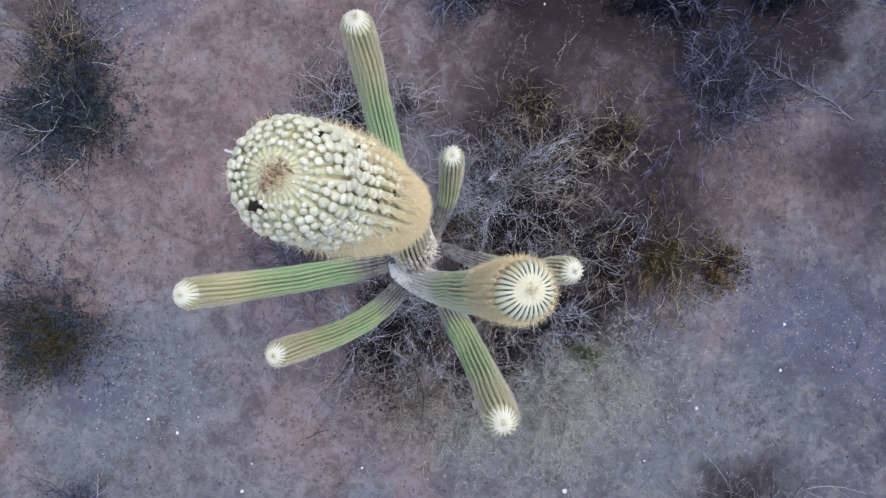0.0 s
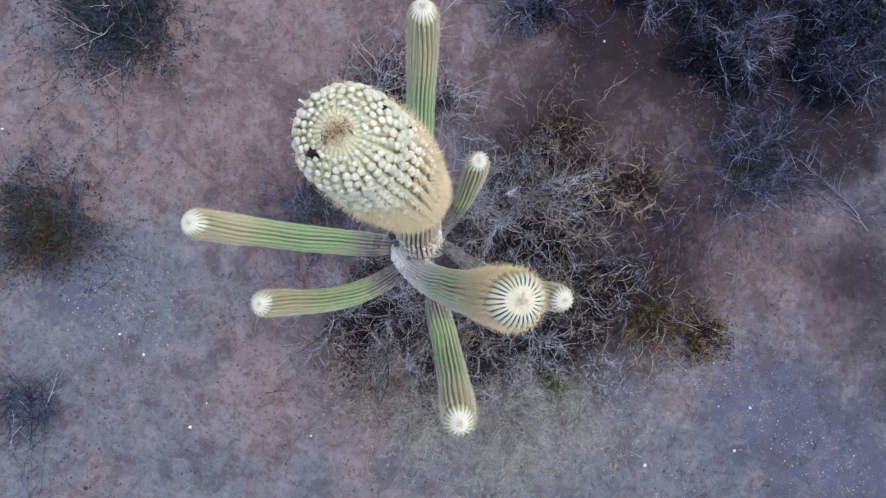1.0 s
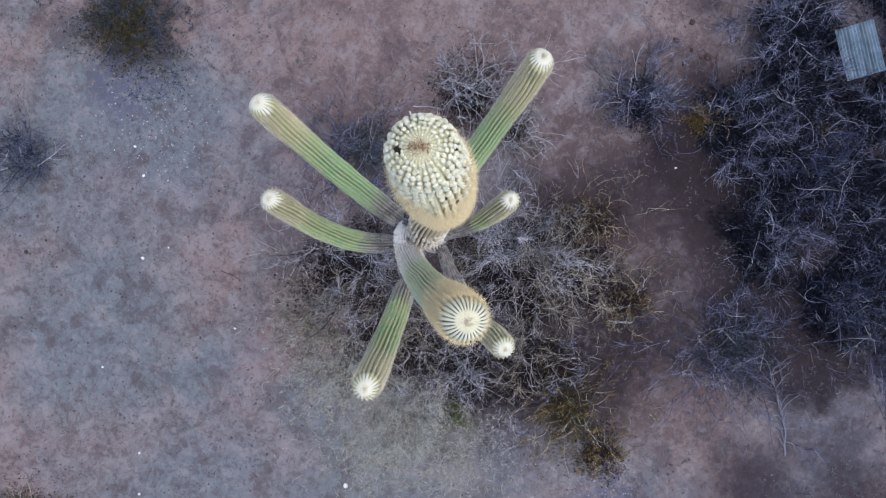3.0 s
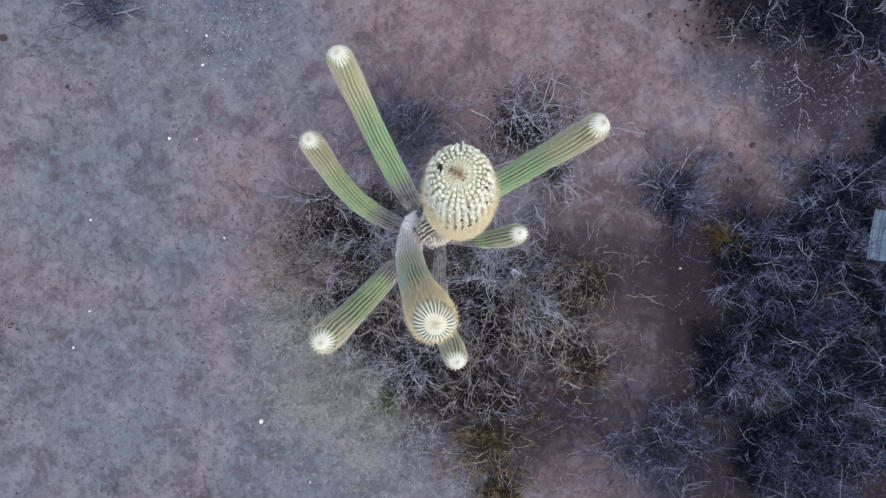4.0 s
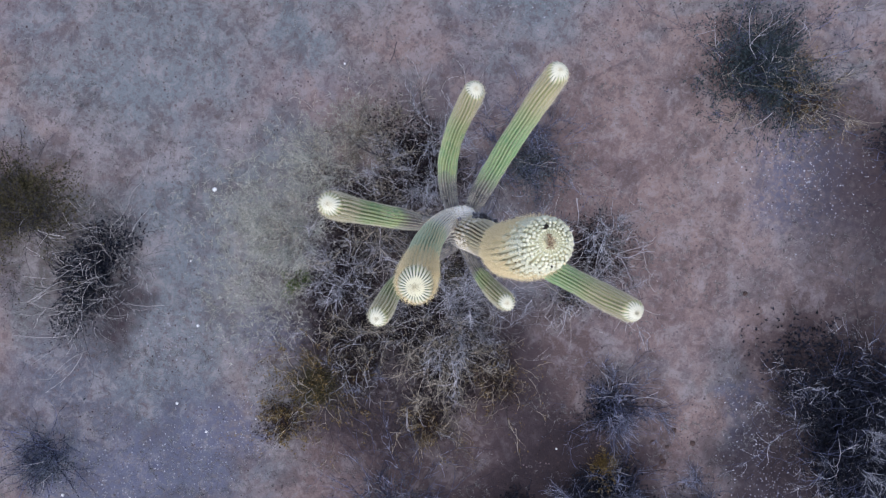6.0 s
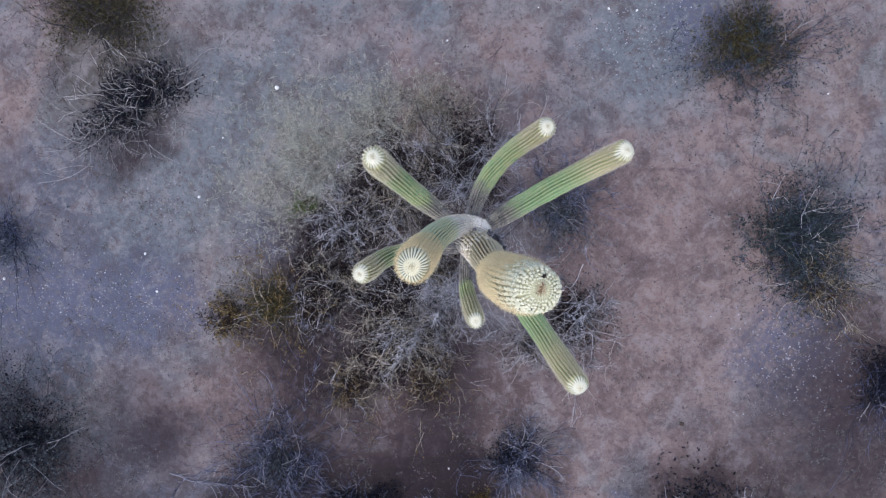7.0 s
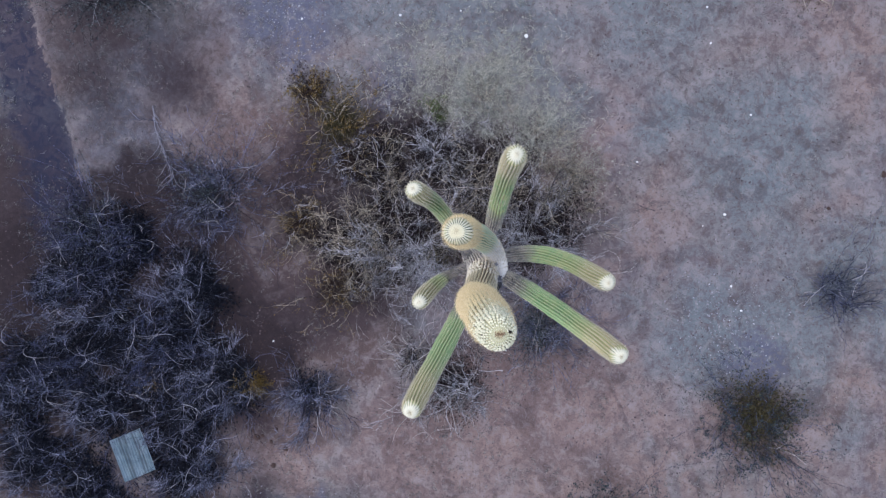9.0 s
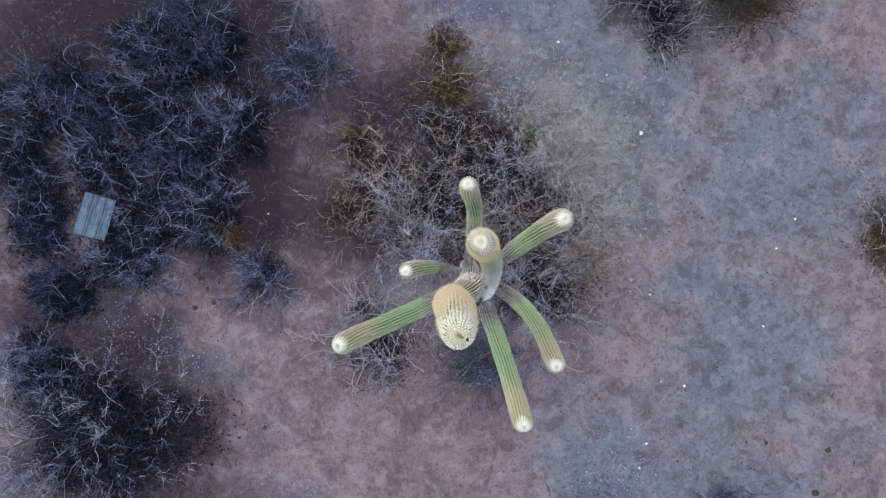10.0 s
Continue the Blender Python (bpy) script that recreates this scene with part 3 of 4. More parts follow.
def shrub(name, label, x, y, radius, tall, stems, seed, bark, tips, fill=None, leaves=None, curl=0.15, side=3, fine=2, thick=1.0, shown=8, shown_mat=None, broom=None, oval=(1.0, 1.0), group="desert shrubs"):
    """A desert shrub: stems fan out from the root crown, with side branches and fine twigs; a heart of leaf fill,
    near-black where it stands in for shaded gaps; a few bleached branches.
    """
    rng = np.random.default_rng(seed)
    root = thing(name, x, y, height(x, y) - 0.02, label, "shrub", group)
    lobes = rng.uniform(0, 6.28, 3)
    crowns = rng.normal(0, 0.24 * radius, (5, 2))

    def outline(a):
        return 0.82 + 0.20 * np.sin(2 * a + lobes[0]) + 0.16 * np.sin(3 * a + lobes[1]) + 0.12 * np.sin(5 * a + lobes[2])

    def fan(n, low, high):
        a = rng.uniform(0, 2 * np.pi, n)
        reach = radius * outline(a) * rng.uniform(low, high, n)
        lift = rng.uniform(0.0, 1.0, n)
        w = np.stack([np.cos(a) * oval[0], np.sin(a) * oval[1], 0.2 + 1.1 * lift * tall / radius], 1)
        st = np.stack([rng.normal(0, 0.07 * radius, n), rng.normal(0, 0.07 * radius, n), np.full(n, 0.012)], 1)
        st[:, :2] += crowns[rng.integers(0, len(crowns), n)]
        return st, w, reach

    st, w, reach = fan(stems, 0.35, 1.15)
    main = walks(st, w, reach, 7, curl, -0.02, rng)

    def shoots(parent, per, low, high, n, spread, lengths):
        k = np.repeat(np.arange(len(parent)), per)
        j = rng.integers(2, parent.shape[1], len(k))
        d = parent[k, j] - parent[k, j - 1]
        d /= np.linalg.norm(d, axis=1)[:, None] + 1e-9
        ln = lengths[k] * rng.uniform(low, high, len(k))
        return walks(parent[k, j], d + rng.normal(0, spread, d.shape), ln, n, curl * 1.25, 0.02, rng), ln

    b1, l1 = shoots(main, side, 0.3, 0.75, 5, 0.34, reach)
    b2, l2 = shoots(b1, fine, 0.35, 0.8, 3, 0.42, l1)
    t = thick
    part("branch_tangle", tubes([(main, rng.uniform(0.006, 0.012, stems) * t, np.full(stems, 0.003) * t)], bark, "branch_tangle"), root, kind="stuff")
    part("twig_tangle", tubes([(b1, np.full(len(b1), 0.0050) * t, np.full(len(b1), 0.0025) * t), (b2, np.full(len(b2), 0.0042) * t, np.full(len(b2), 0.0018) * t)], tips, "twig_tangle"), root, kind="stuff")
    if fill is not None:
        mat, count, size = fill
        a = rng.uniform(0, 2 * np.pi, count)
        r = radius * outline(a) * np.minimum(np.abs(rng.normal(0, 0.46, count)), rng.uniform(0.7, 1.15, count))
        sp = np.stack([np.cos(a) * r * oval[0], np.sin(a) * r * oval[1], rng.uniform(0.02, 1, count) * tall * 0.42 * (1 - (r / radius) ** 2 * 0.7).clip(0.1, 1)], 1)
        part("leaf_fill_heart", leaf_mesh("leaf_fill_heart", sp, size, mat, rng), root, kind="stuff")
    if leaves is not None:
        mat, count, size = leaves
        ends = np.vstack([b1[:, 3:].reshape(-1, 3), b2[:, 1:].reshape(-1, 3)])
        sp = ends[rng.integers(0, len(ends), count)] + rng.normal(0, 0.03, (count, 3))
        sp[:, 2] = np.maximum(sp[:, 2], 0.02)
        part("foliage", leaf_mesh("foliage", sp, size, mat, rng), root, kind="stuff")
    if broom is not None:
        mat, count, per = broom
        count, per = int(count * 0.62), int(per * 1.45)
        k = rng.integers(0, len(b1), count)
        at = b1[np.repeat(k, per), rng.integers(1, 6, count * per)]
        out = np.repeat(b1[k, -1] - b1[k, 0], per, 0)
        out /= np.linalg.norm(out, axis=1)[:, None] + 1e-9
        ln = rng.uniform(0.16, 0.58, len(at)) * min(1.0, radius / 1.3)
        wisps = walks(at, out + rng.normal(0, 0.30, at.shape) + np.array((0, 0, 0.25)), ln, 4, 0.3, 0.0, rng)
        part("wisp_tangle", tubes([(wisps, rng.uniform(0.0030, 0.0052, len(at)), np.full(len(at), 0.0018))], mat, "wisp_tangle"), root, kind="stuff")
    if shown:
        st, w, reach = fan(shown, 0.75, 1.1)
        w[:, 2] += 0.5 * tall / radius
        lines = walks(st + w / np.linalg.norm(w, axis=1)[:, None] * (0.25 * reach)[:, None], w, reach * 0.8, 12, curl, -0.04, rng)
        lines[:, :, 2] = np.maximum(lines[:, :, 2], 0.02)
        for k in range(shown):
            own = [(lines[k:k + 1], np.array([0.0085 * t]), np.array([0.003 * t]))]
            forks = walks(lines[k, [5, 7, 9]], (lines[k, [5, 7, 9]] - lines[k, [4, 6, 8]]) + rng.normal(0, 0.06, (3, 3)), np.full(3, reach[k] * 0.3), 5, curl * 1.2, 0.0, rng)
            own.append((forks, np.full(3, 0.0055 * t), np.full(3, 0.0025 * t)))
            part("branch", tubes(own, shown_mat or TWIG_PALE, "branch", 5), root)
    return root


# ---- the place ----
build_ground()


def nub_shape():
    """A rounded woolly areole, a little taller than wide."""
    bm = bmesh.new()
    bmesh.ops.create_uvsphere(bm, u_segments=8, v_segments=5, radius=1.0)
    me = bpy.data.meshes.new("areole_nub")
    bm.to_mesh(me)
    bm.free()
    for p in me.polygons:
        p.use_smooth = True
    me.materials.append(NUB)
    return me


def build_saguaro():
    rng = np.random.default_rng(5)
    root = thing("saguaro", 0, 0, 0, "tall many-armed saguaro cactus with pale spines rising from dry brush", "cactus")
    knots = np.array([(-0.10, 0.20, -0.15), (-0.14, 0.20, 2.0), (-0.17, 0.20, 4.0), (-0.19, 0.20, 5.6), (-0.20, 0.21, 6.4), (-0.205, 0.26, 7.0), (-0.20, 0.38, 7.7), (-0.188, 0.505, 8.5), (-0.175, 0.50, 8.9),
                      (-0.156, 0.455, 9.3), (-0.138, 0.407, 9.7), (-0.133, 0.385, 10.1), (-0.139, 0.383, 10.5), (-0.150, 0.370, 10.9), (-0.183, 0.365, 11.3), (-0.195, 0.360, 11.455)])
    axis, _, _ = resample(knots, 0.03)
    axis = smooth_line(np.vstack([axis, knots[-1:]]), 60)

    def trunk_r(s, left):
        keys = (0.0, 0.14, 0.30, 0.52, 0.95, 1.35, 1.75, 2.15, 2.55, 2.9, 3.15, 3.5, 4.0, 4.5, 5.1, 12.0)
        vals = (0.134, 0.136, 0.156, 0.176, 0.182, 0.180, 0.187, 0.198, 0.208, 0.212, 0.200, 0.205, 0.225, 0.24, 0.25, 0.26)
        return dome(float(np.interp(left, keys, vals)), left, 0.13)

    ribs = 29
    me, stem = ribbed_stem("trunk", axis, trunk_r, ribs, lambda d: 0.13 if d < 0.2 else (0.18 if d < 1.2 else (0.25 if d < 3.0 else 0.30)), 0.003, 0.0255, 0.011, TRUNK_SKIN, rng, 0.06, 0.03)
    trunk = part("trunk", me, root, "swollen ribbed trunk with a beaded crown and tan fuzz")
    part("spine_felt", spine_mesh("spine_felt", stem, trunk_r, ribs, 0.022, lambda d: 2 if d < 0.2 else (5 if d < 0.6 else 11), lambda d: 0.034 if d < 0.3 else (0.05 if d < 1.4 else 0.07), 0.0012, GOLD_SPINES, rng, 0.05, 3.1), trunk, kind="stuff")
    part("pleat_spines", spine_mesh("pleat_spines", stem, trunk_r, ribs, 0.03, lambda d: 4, lambda d: 0.03, 0.0011, TAN_SPINES, rng, 3.1, 4.9), trunk, kind="stuff")
    # woolly areoles in rows down the crown's ribs
    shape = nub_shape()
    loose_spots, loose_ways, loose_sizes = [], [], []
    fine = np.arange(0.002, 1.7, 0.002)
    reach = np.array([trunk_r(99.0, d) for d in fine])
    arc = np.concatenate([[0], np.cumsum(np.hypot(np.diff(reach), 0.002))])
    for left in np.interp(np.arange(0.014, arc[-1], 0.0255), arc, fine):
        for i in range(ribs):
            d = left + (i % 2) * 0.0125 * max(0.0, min(left / 0.1, 2.0 - left / 0.1, 1.0)) + rng.uniform(-0.003, 0.003) * min(1.0, left / 0.1)
            if left < 0.012 and i % 2:
                continue
            spot, nrm, tan = on_stem(stem, trunk_r, d, 2 * np.pi * i / ribs + 0.03 * rng.normal())
            size = min(0.0128, 2.9 * trunk_r(99.0, d) / ribs) * min(1.2, 0.98 + d / 2.0) * max(0.5, 1.05 - 0.8 * max(0.0, d - 0.18)) * rng.uniform(0.82, 1.15)
            if d < 0.19:
                ob = part("areole", shape, trunk)
                turn = Vector(nrm).to_track_quat("Z", "Y").to_matrix().to_4x4()
                ob.matrix_local = Matrix.Translation(spot + nrm * 0.004) @ turn @ Matrix.Diagonal((size, size * 1.08, size * 0.7, 1))
            elif rng.uniform() < 1.3 - d * 2.0:
                loose_spots.append(spot + nrm * 0.004)
                loose_ways.append(nrm)
                loose_sizes.append(size)
    part("areole_wool", bead_mesh("areole_wool", np.array(loose_spots), np.array(loose_ways), np.array(loose_sizes), NUB), trunk, kind="stuff")
    # dried bloom on the crown, a rotted hollow and a few dark pits
    top = np.array((-0.198, 0.356, 11.458))
    spread = rng.normal(0, 1, (130, 3)) * (0.019, 0.009, 0.004)
    spots = top + np.array((0, 0, 0.004)) + np.stack([spread[:, 0] * 0.72 - spread[:, 1] * 0.69, spread[:, 0] * 0.69 + spread[:, 1] * 0.72, spread[:, 2]], 1)
    part("flower_scar", leaf_mesh("flower_scar", spots, 0.009, SCAR, rng), trunk, "brown dried bloom remains", "stuff")
    w = np.array((0, 0, 1.0)) + rng.normal(0, 0.7, (420, 3))
    part("crown_bristle", needle_mesh("crown_bristle", top + rng.normal(0, 1, (420, 3)) * (0.013, 0.017, 0.004), w / np.linalg.norm(w, axis=1)[:, None], rng.uniform(0.010, 0.024, 420), 0.0012, TAN_SPINES, rng), trunk, kind="stuff")
    for left, way, size in ((0.022, (-0.64, -0.77), 0.017), (0.07, (0.72, 0.69), 0.011), (0.26, (0.85, 0.5), 0.009), (0.33, (0.93, -0.35), 0.010), (0.5, (0.9, -0.1), 0.009), (0.75, (0.7, -0.6), 0.009)):
        k = int(np.searchsorted(stem[1], stem[2] - left))
        ang = math.atan2(stem[5][k][0] * way[0] + stem[5][k][1] * way[1], stem[4][k][0] * way[0] + stem[4][k][1] * way[1])
        spot, nrm, tan = on_stem(stem, trunk_r, left, ang)
        pits = spot + nrm * size * 0.35 + rng.normal(0, size * 0.55, (26, 3)) * (1 - 0.8 * np.abs(nrm))
        part("rot_pit", lump_mesh("rot_pit", pits, np.full(26, size * 0.42), ROT, rng, 0.8), trunk, "small dark rotted pit")
    bloom = np.array([[(-0.272, 0.410, 11.37), (-0.292, 0.424, 11.378), (-0.308, 0.429, 11.384), (-0.325, 0.437, 11.379)]])
    part("dried_flower", tubes([(bloom, np.array([0.0022]), np.array([0.0032]))], WHITE_STONE, "dried_flower", 6), trunk, "pale dried flower stalk at the crown")

    # scabs of cork where the high arm leaves the trunk
    spots, ways, sizes = [], [], []
    for left in np.arange(3.0, 5.1, 0.042):
        for i in range(ribs):
            if left > 4.0 and rng.uniform() < 0.5:
                spot, nrm, tan = on_stem(stem, trunk_r, left + rng.uniform(-0.014, 0.014), 2 * np.pi * i / ribs + 0.035 * rng.normal())
                spots.append(spot + nrm * 0.002)
                ways.append(nrm)
                sizes.append(rng.uniform(0.012, 0.024))
    part("cork_block", bead_mesh("cork_block", np.array(spots), np.array(ways), np.array(sizes), CORK_BLOCK), trunk, "cream cork blocks down the narrow neck", "stuff")
    scabs = []
    for _ in range(420):
        left = rng.uniform(4.1, 5.0)
        spot, nrm, tan = on_stem(stem, trunk_r, left, 0.0)
        k = int(np.searchsorted(stem[1], stem[2] - left))
        way = rng.normal(2.9, 0.45)
        ang = math.atan2(stem[5][k][0] * math.cos(way) + stem[5][k][1] * math.sin(way), stem[4][k][0] * math.cos(way) + stem[4][k][1] * math.sin(way))
        spot, nrm, tan = on_stem(stem, trunk_r, left, ang)
        scabs.append(spot + nrm * rng.uniform(0.005, 0.04))
    part("cork_scab", lump_mesh("cork_scab", np.array(scabs), rng.uniform(0.015, 0.048, len(scabs)), SCAB, rng, 0.8), trunk, "cracked dark cork scab", "stuff")

    arms = (
        ((-0.14, 0.39, 4.72), (-0.59, 1.11, 4.79), (-0.53, 2.45, 6.16), (-0.573, 2.637, 7.015), 0.180, 19),
        ((-0.20, 0.15, 4.50), (-1.42, -0.09, 4.60), (-2.58, -0.06, 5.98), (-2.723, -0.067, 6.795), 0.180, 18),
        ((-0.25, 0.10, 3.97), (-1.10, -1.18, 3.53), (-1.98, -0.97, 4.65), (-2.105, -0.961, 5.841), 0.178, 18),
        ((-0.15, -0.02, 5.01), (0.32, -1.10, 4.82), (0.54, -1.43, 6.51), (0.542, -1.478, 7.57), 0.178, 19),
        ((0.05, 0.22, 4.20), (1.50, -0.51, 4.08), (1.35, -0.16, 5.38), (1.585, -0.202, 6.452), 0.166, 18),
        ((-0.02, 0.35, 4.24), (0.32, 0.96, 4.25), (0.34, 1.26, 4.76), (0.339, 1.350, 5.752), 0.160, 17),
        ((-0.38, 0.06, 6.57), (-0.03, -0.41, 5.93), (0.41, -0.14, 8.76), (0.538, -0.059, 10.054), 0.174, 28),
    )
    for n, (p0, p1, p2, p3, r, ribs) in enumerate(arms):
        line = bezier((p0, p1, p2, p3), 60)
        elbow = n == 6
        if elbow:
            # the high arm swings out of the trunk in a fat woody elbow
            line = np.vstack([bezier(((-0.11, 0.26, 6.30), (-0.25, 0.20, 6.32), (-0.37, 0.10, 6.36), (-0.33, -0.01, 6.52)), 20), line[9:]])

        def arm_r(s, left, r=r, elbow=elbow):
            k = min(1.0, s / 1.15)
            neck = 0.58 + 0.39 * k * k * (3 - 2 * k)
            if elbow:
                neck = 0.55 + 0.37 * min(1.0, s / 0.25)
            tip = 0.88 + 0.12 * min(1.0, left / 0.5)
            return dome(r * neck * tip, left, r * 0.85)

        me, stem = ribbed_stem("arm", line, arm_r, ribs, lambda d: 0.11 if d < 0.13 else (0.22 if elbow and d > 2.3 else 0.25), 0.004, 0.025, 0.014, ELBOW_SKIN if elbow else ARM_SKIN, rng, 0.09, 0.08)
        arm = part("arm", me, root)
        part("spine_felt", spine_mesh("spine_felt", stem, arm_r, ribs, 0.02, (lambda d: 2 if d < 0.12 else (10 if d < 1.1 else 2)) if elbow else (lambda d: 3 if d < 0.12 else (10 if d < 0.9 else 6)), (lambda d: 0.012 if d < 0.12 else (0.055 if d < 0.6 else (0.042 if d < 1.1 else 0.022))) if elbow else (lambda d: 0.016 if d < 0.12 else (0.042 if d < 0.9 else 0.030)), 0.0012, GOLD_SPINES if elbow else SPINES, rng, 0.01, 99, 0.6), arm, kind="stuff")
        if elbow:
            spots, ways, sizes = [], [], []
            for s in np.arange(0.05, 1.25, 0.03):
                for i in range(ribs):
                    if rng.uniform() < 0.75 * min(1.0, 1.9 - s * 1.4):
                        spot, nrm, tan = on_stem(stem, arm_r, stem[2] - s + rng.uniform(-0.008, 0.008), 2 * np.pi * i / ribs)
                        spots.append(spot + nrm * 0.002)
                        ways.append(nrm)
                        sizes.append(rng.uniform(0.010, 0.019))
            part("cork_block", bead_mesh("cork_block", np.array(spots), np.array(ways), np.array(sizes), CORK_BLOCK), arm, "cream cork blocks on the woody elbow", "stuff")
        else:
            spots = []
            for _ in range(150):
                spot, nrm, tan = on_stem(stem, arm_r, stem[2] - abs(rng.normal(0.25, 0.28)), rng.uniform(0, 2 * np.pi))
                spots.append(spot)
            part("cork_scab", lump_mesh("cork_scab", np.array(spots), rng.uniform(0.008, 0.026, len(spots)), SCAB, rng, 0.8), arm, "cracked grey cork at the arm's foot", "stuff")
        tip, tip_way = stem[0][-1], stem[3][-1]
        w = tip_way + rng.normal(0, 0.8, (240, 3))
        side = rng.normal(0, 0.022, (240, 3))
        part("tip_wool", needle_mesh("tip_wool", tip + side - tip_way * (side @ tip_way)[:, None], w / np.linalg.norm(w, axis=1)[:, None], rng.uniform(0.01, 0.028, 240), 0.0013, SPINES, rng), arm, kind="stuff")


build_saguaro()

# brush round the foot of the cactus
DARK, MAROON = LEAF_SHADE, LEAF_MAROON_SHADE
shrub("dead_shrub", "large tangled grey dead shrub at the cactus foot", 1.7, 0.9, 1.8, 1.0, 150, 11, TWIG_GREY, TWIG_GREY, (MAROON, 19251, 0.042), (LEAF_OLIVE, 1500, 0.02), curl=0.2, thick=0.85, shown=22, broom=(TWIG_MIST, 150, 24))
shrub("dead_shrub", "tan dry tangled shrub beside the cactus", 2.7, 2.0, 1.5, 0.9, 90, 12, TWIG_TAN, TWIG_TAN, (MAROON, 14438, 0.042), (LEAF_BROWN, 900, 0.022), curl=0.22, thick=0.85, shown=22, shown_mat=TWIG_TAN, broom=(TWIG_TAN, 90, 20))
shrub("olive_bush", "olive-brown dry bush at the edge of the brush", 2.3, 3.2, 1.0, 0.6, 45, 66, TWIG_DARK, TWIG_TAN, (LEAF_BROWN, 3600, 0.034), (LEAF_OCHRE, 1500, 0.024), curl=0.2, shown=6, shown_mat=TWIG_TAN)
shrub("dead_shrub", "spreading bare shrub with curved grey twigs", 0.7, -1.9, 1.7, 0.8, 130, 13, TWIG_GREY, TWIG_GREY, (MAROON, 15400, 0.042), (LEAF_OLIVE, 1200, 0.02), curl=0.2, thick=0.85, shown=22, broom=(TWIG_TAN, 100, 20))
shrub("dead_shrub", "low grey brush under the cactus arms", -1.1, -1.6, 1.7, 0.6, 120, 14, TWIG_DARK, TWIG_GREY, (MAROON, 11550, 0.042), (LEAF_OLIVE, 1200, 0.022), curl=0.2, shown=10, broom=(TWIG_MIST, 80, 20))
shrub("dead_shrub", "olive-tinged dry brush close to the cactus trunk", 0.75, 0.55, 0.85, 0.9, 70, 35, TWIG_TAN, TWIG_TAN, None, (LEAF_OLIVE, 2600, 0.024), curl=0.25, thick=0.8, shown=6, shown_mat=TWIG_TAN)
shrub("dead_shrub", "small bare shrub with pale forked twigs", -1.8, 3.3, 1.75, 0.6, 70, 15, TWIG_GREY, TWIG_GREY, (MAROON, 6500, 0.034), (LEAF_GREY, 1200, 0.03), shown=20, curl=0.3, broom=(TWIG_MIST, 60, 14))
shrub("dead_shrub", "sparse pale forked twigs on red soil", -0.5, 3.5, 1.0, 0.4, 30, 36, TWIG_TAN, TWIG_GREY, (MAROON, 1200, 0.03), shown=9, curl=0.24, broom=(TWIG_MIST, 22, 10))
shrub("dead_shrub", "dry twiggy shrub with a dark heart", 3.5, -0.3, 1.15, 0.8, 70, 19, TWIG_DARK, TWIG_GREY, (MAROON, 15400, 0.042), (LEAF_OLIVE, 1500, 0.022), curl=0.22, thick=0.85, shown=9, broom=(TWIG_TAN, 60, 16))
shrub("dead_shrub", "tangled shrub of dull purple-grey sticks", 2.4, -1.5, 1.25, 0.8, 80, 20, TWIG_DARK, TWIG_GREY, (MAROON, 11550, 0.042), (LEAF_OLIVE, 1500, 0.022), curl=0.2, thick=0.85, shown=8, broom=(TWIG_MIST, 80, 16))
shrub("dead_shrub", "small bleached broom of twigs on dark litter", 4.3, 0.2, 0.7, 0.6, 26, 37, TWIG_DARK, TWIG_GREY, (LEAF_BROWN, 3000, 0.03), curl=0.22, shown=10, shown_mat=TWIG_MIST, broom=(TWIG_LAVENDER, 40, 18))
shrub("olive_bush", "olive-brown leafy bush with dry twigs", 5.1, -0.5, 1.35, 0.6, 45, 16, TWIG_DARK, TWIG_TAN, (LEAF_OLIVE, 5000, 0.034), (LEAF_OCHRE, 3000, 0.026), shown=7, shown_mat=TWIG_GREY)
shrub("olive_bush", "low straggling ochre bush on brown soil", 6.35, -0.75, 0.95, 0.35, 24, 38, TWIG_DARK, TWIG_TAN, (LEAF_BROWN, 3200, 0.032), (LEAF_OCHRE, 1800, 0.026), shown=4, shown_mat=TWIG_GREY)
shrub("olive_bush", "low ochre-brown bush of dry leaves", 4.3, 2.4, 0.9, 0.5, 50, 33, TWIG_DARK, TWIG_TAN, (LEAF_BROWN, 2600, 0.03), (LEAF_OCHRE, 1800, 0.022), shown=4)
shrub("grey_bush", "blue-grey fine-twigged low bush", -2.8, 0.8, 1.5, 0.45, 90, 17, TWIG_DARK, TWIG_BLUE, (LEAF_GREY, 6500, 0.03), (LEAF_BLUE, 1500, 0.024), shown=5, shown_mat=TWIG_GREY, broom=(TWIG_LAVENDER, 50, 16))
shrub("dead_shrub", "pale bleached sprawling shrub on bare soil", -1.25, -3.2, 1.35, 0.35, 60, 18, TWIG_TAN, TWIG_TAN, None, (LEAF_GREY, 900, 0.02), shown=14, thick=0.8, curl=0.2, shown_mat=TWIG_TAN, broom=(TWIG_TAN, 70, 14))
shrub("weed", "small fresh green weed among dry brush", 3.1, -2.5, 0.38, 0.3, 30, 34, TWIG_DARK, TWIG_TAN, (LEAF_OLIVE, 500, 0.03), (LEAF_GREEN, 1100, 0.022), shown=0)
shrub("dead_shrub", "pale straw-like wispy dry bush", 2.2, -3.3, 1.1, 0.35, 40, 64, TWIG_TAN, STRAW_GRASS, None, (LEAF_GREY, 900, 0.02), curl=0.2, thick=0.8, shown=6, shown_mat=TWIG_TAN, broom=(STRAW_GRASS, 90, 16))
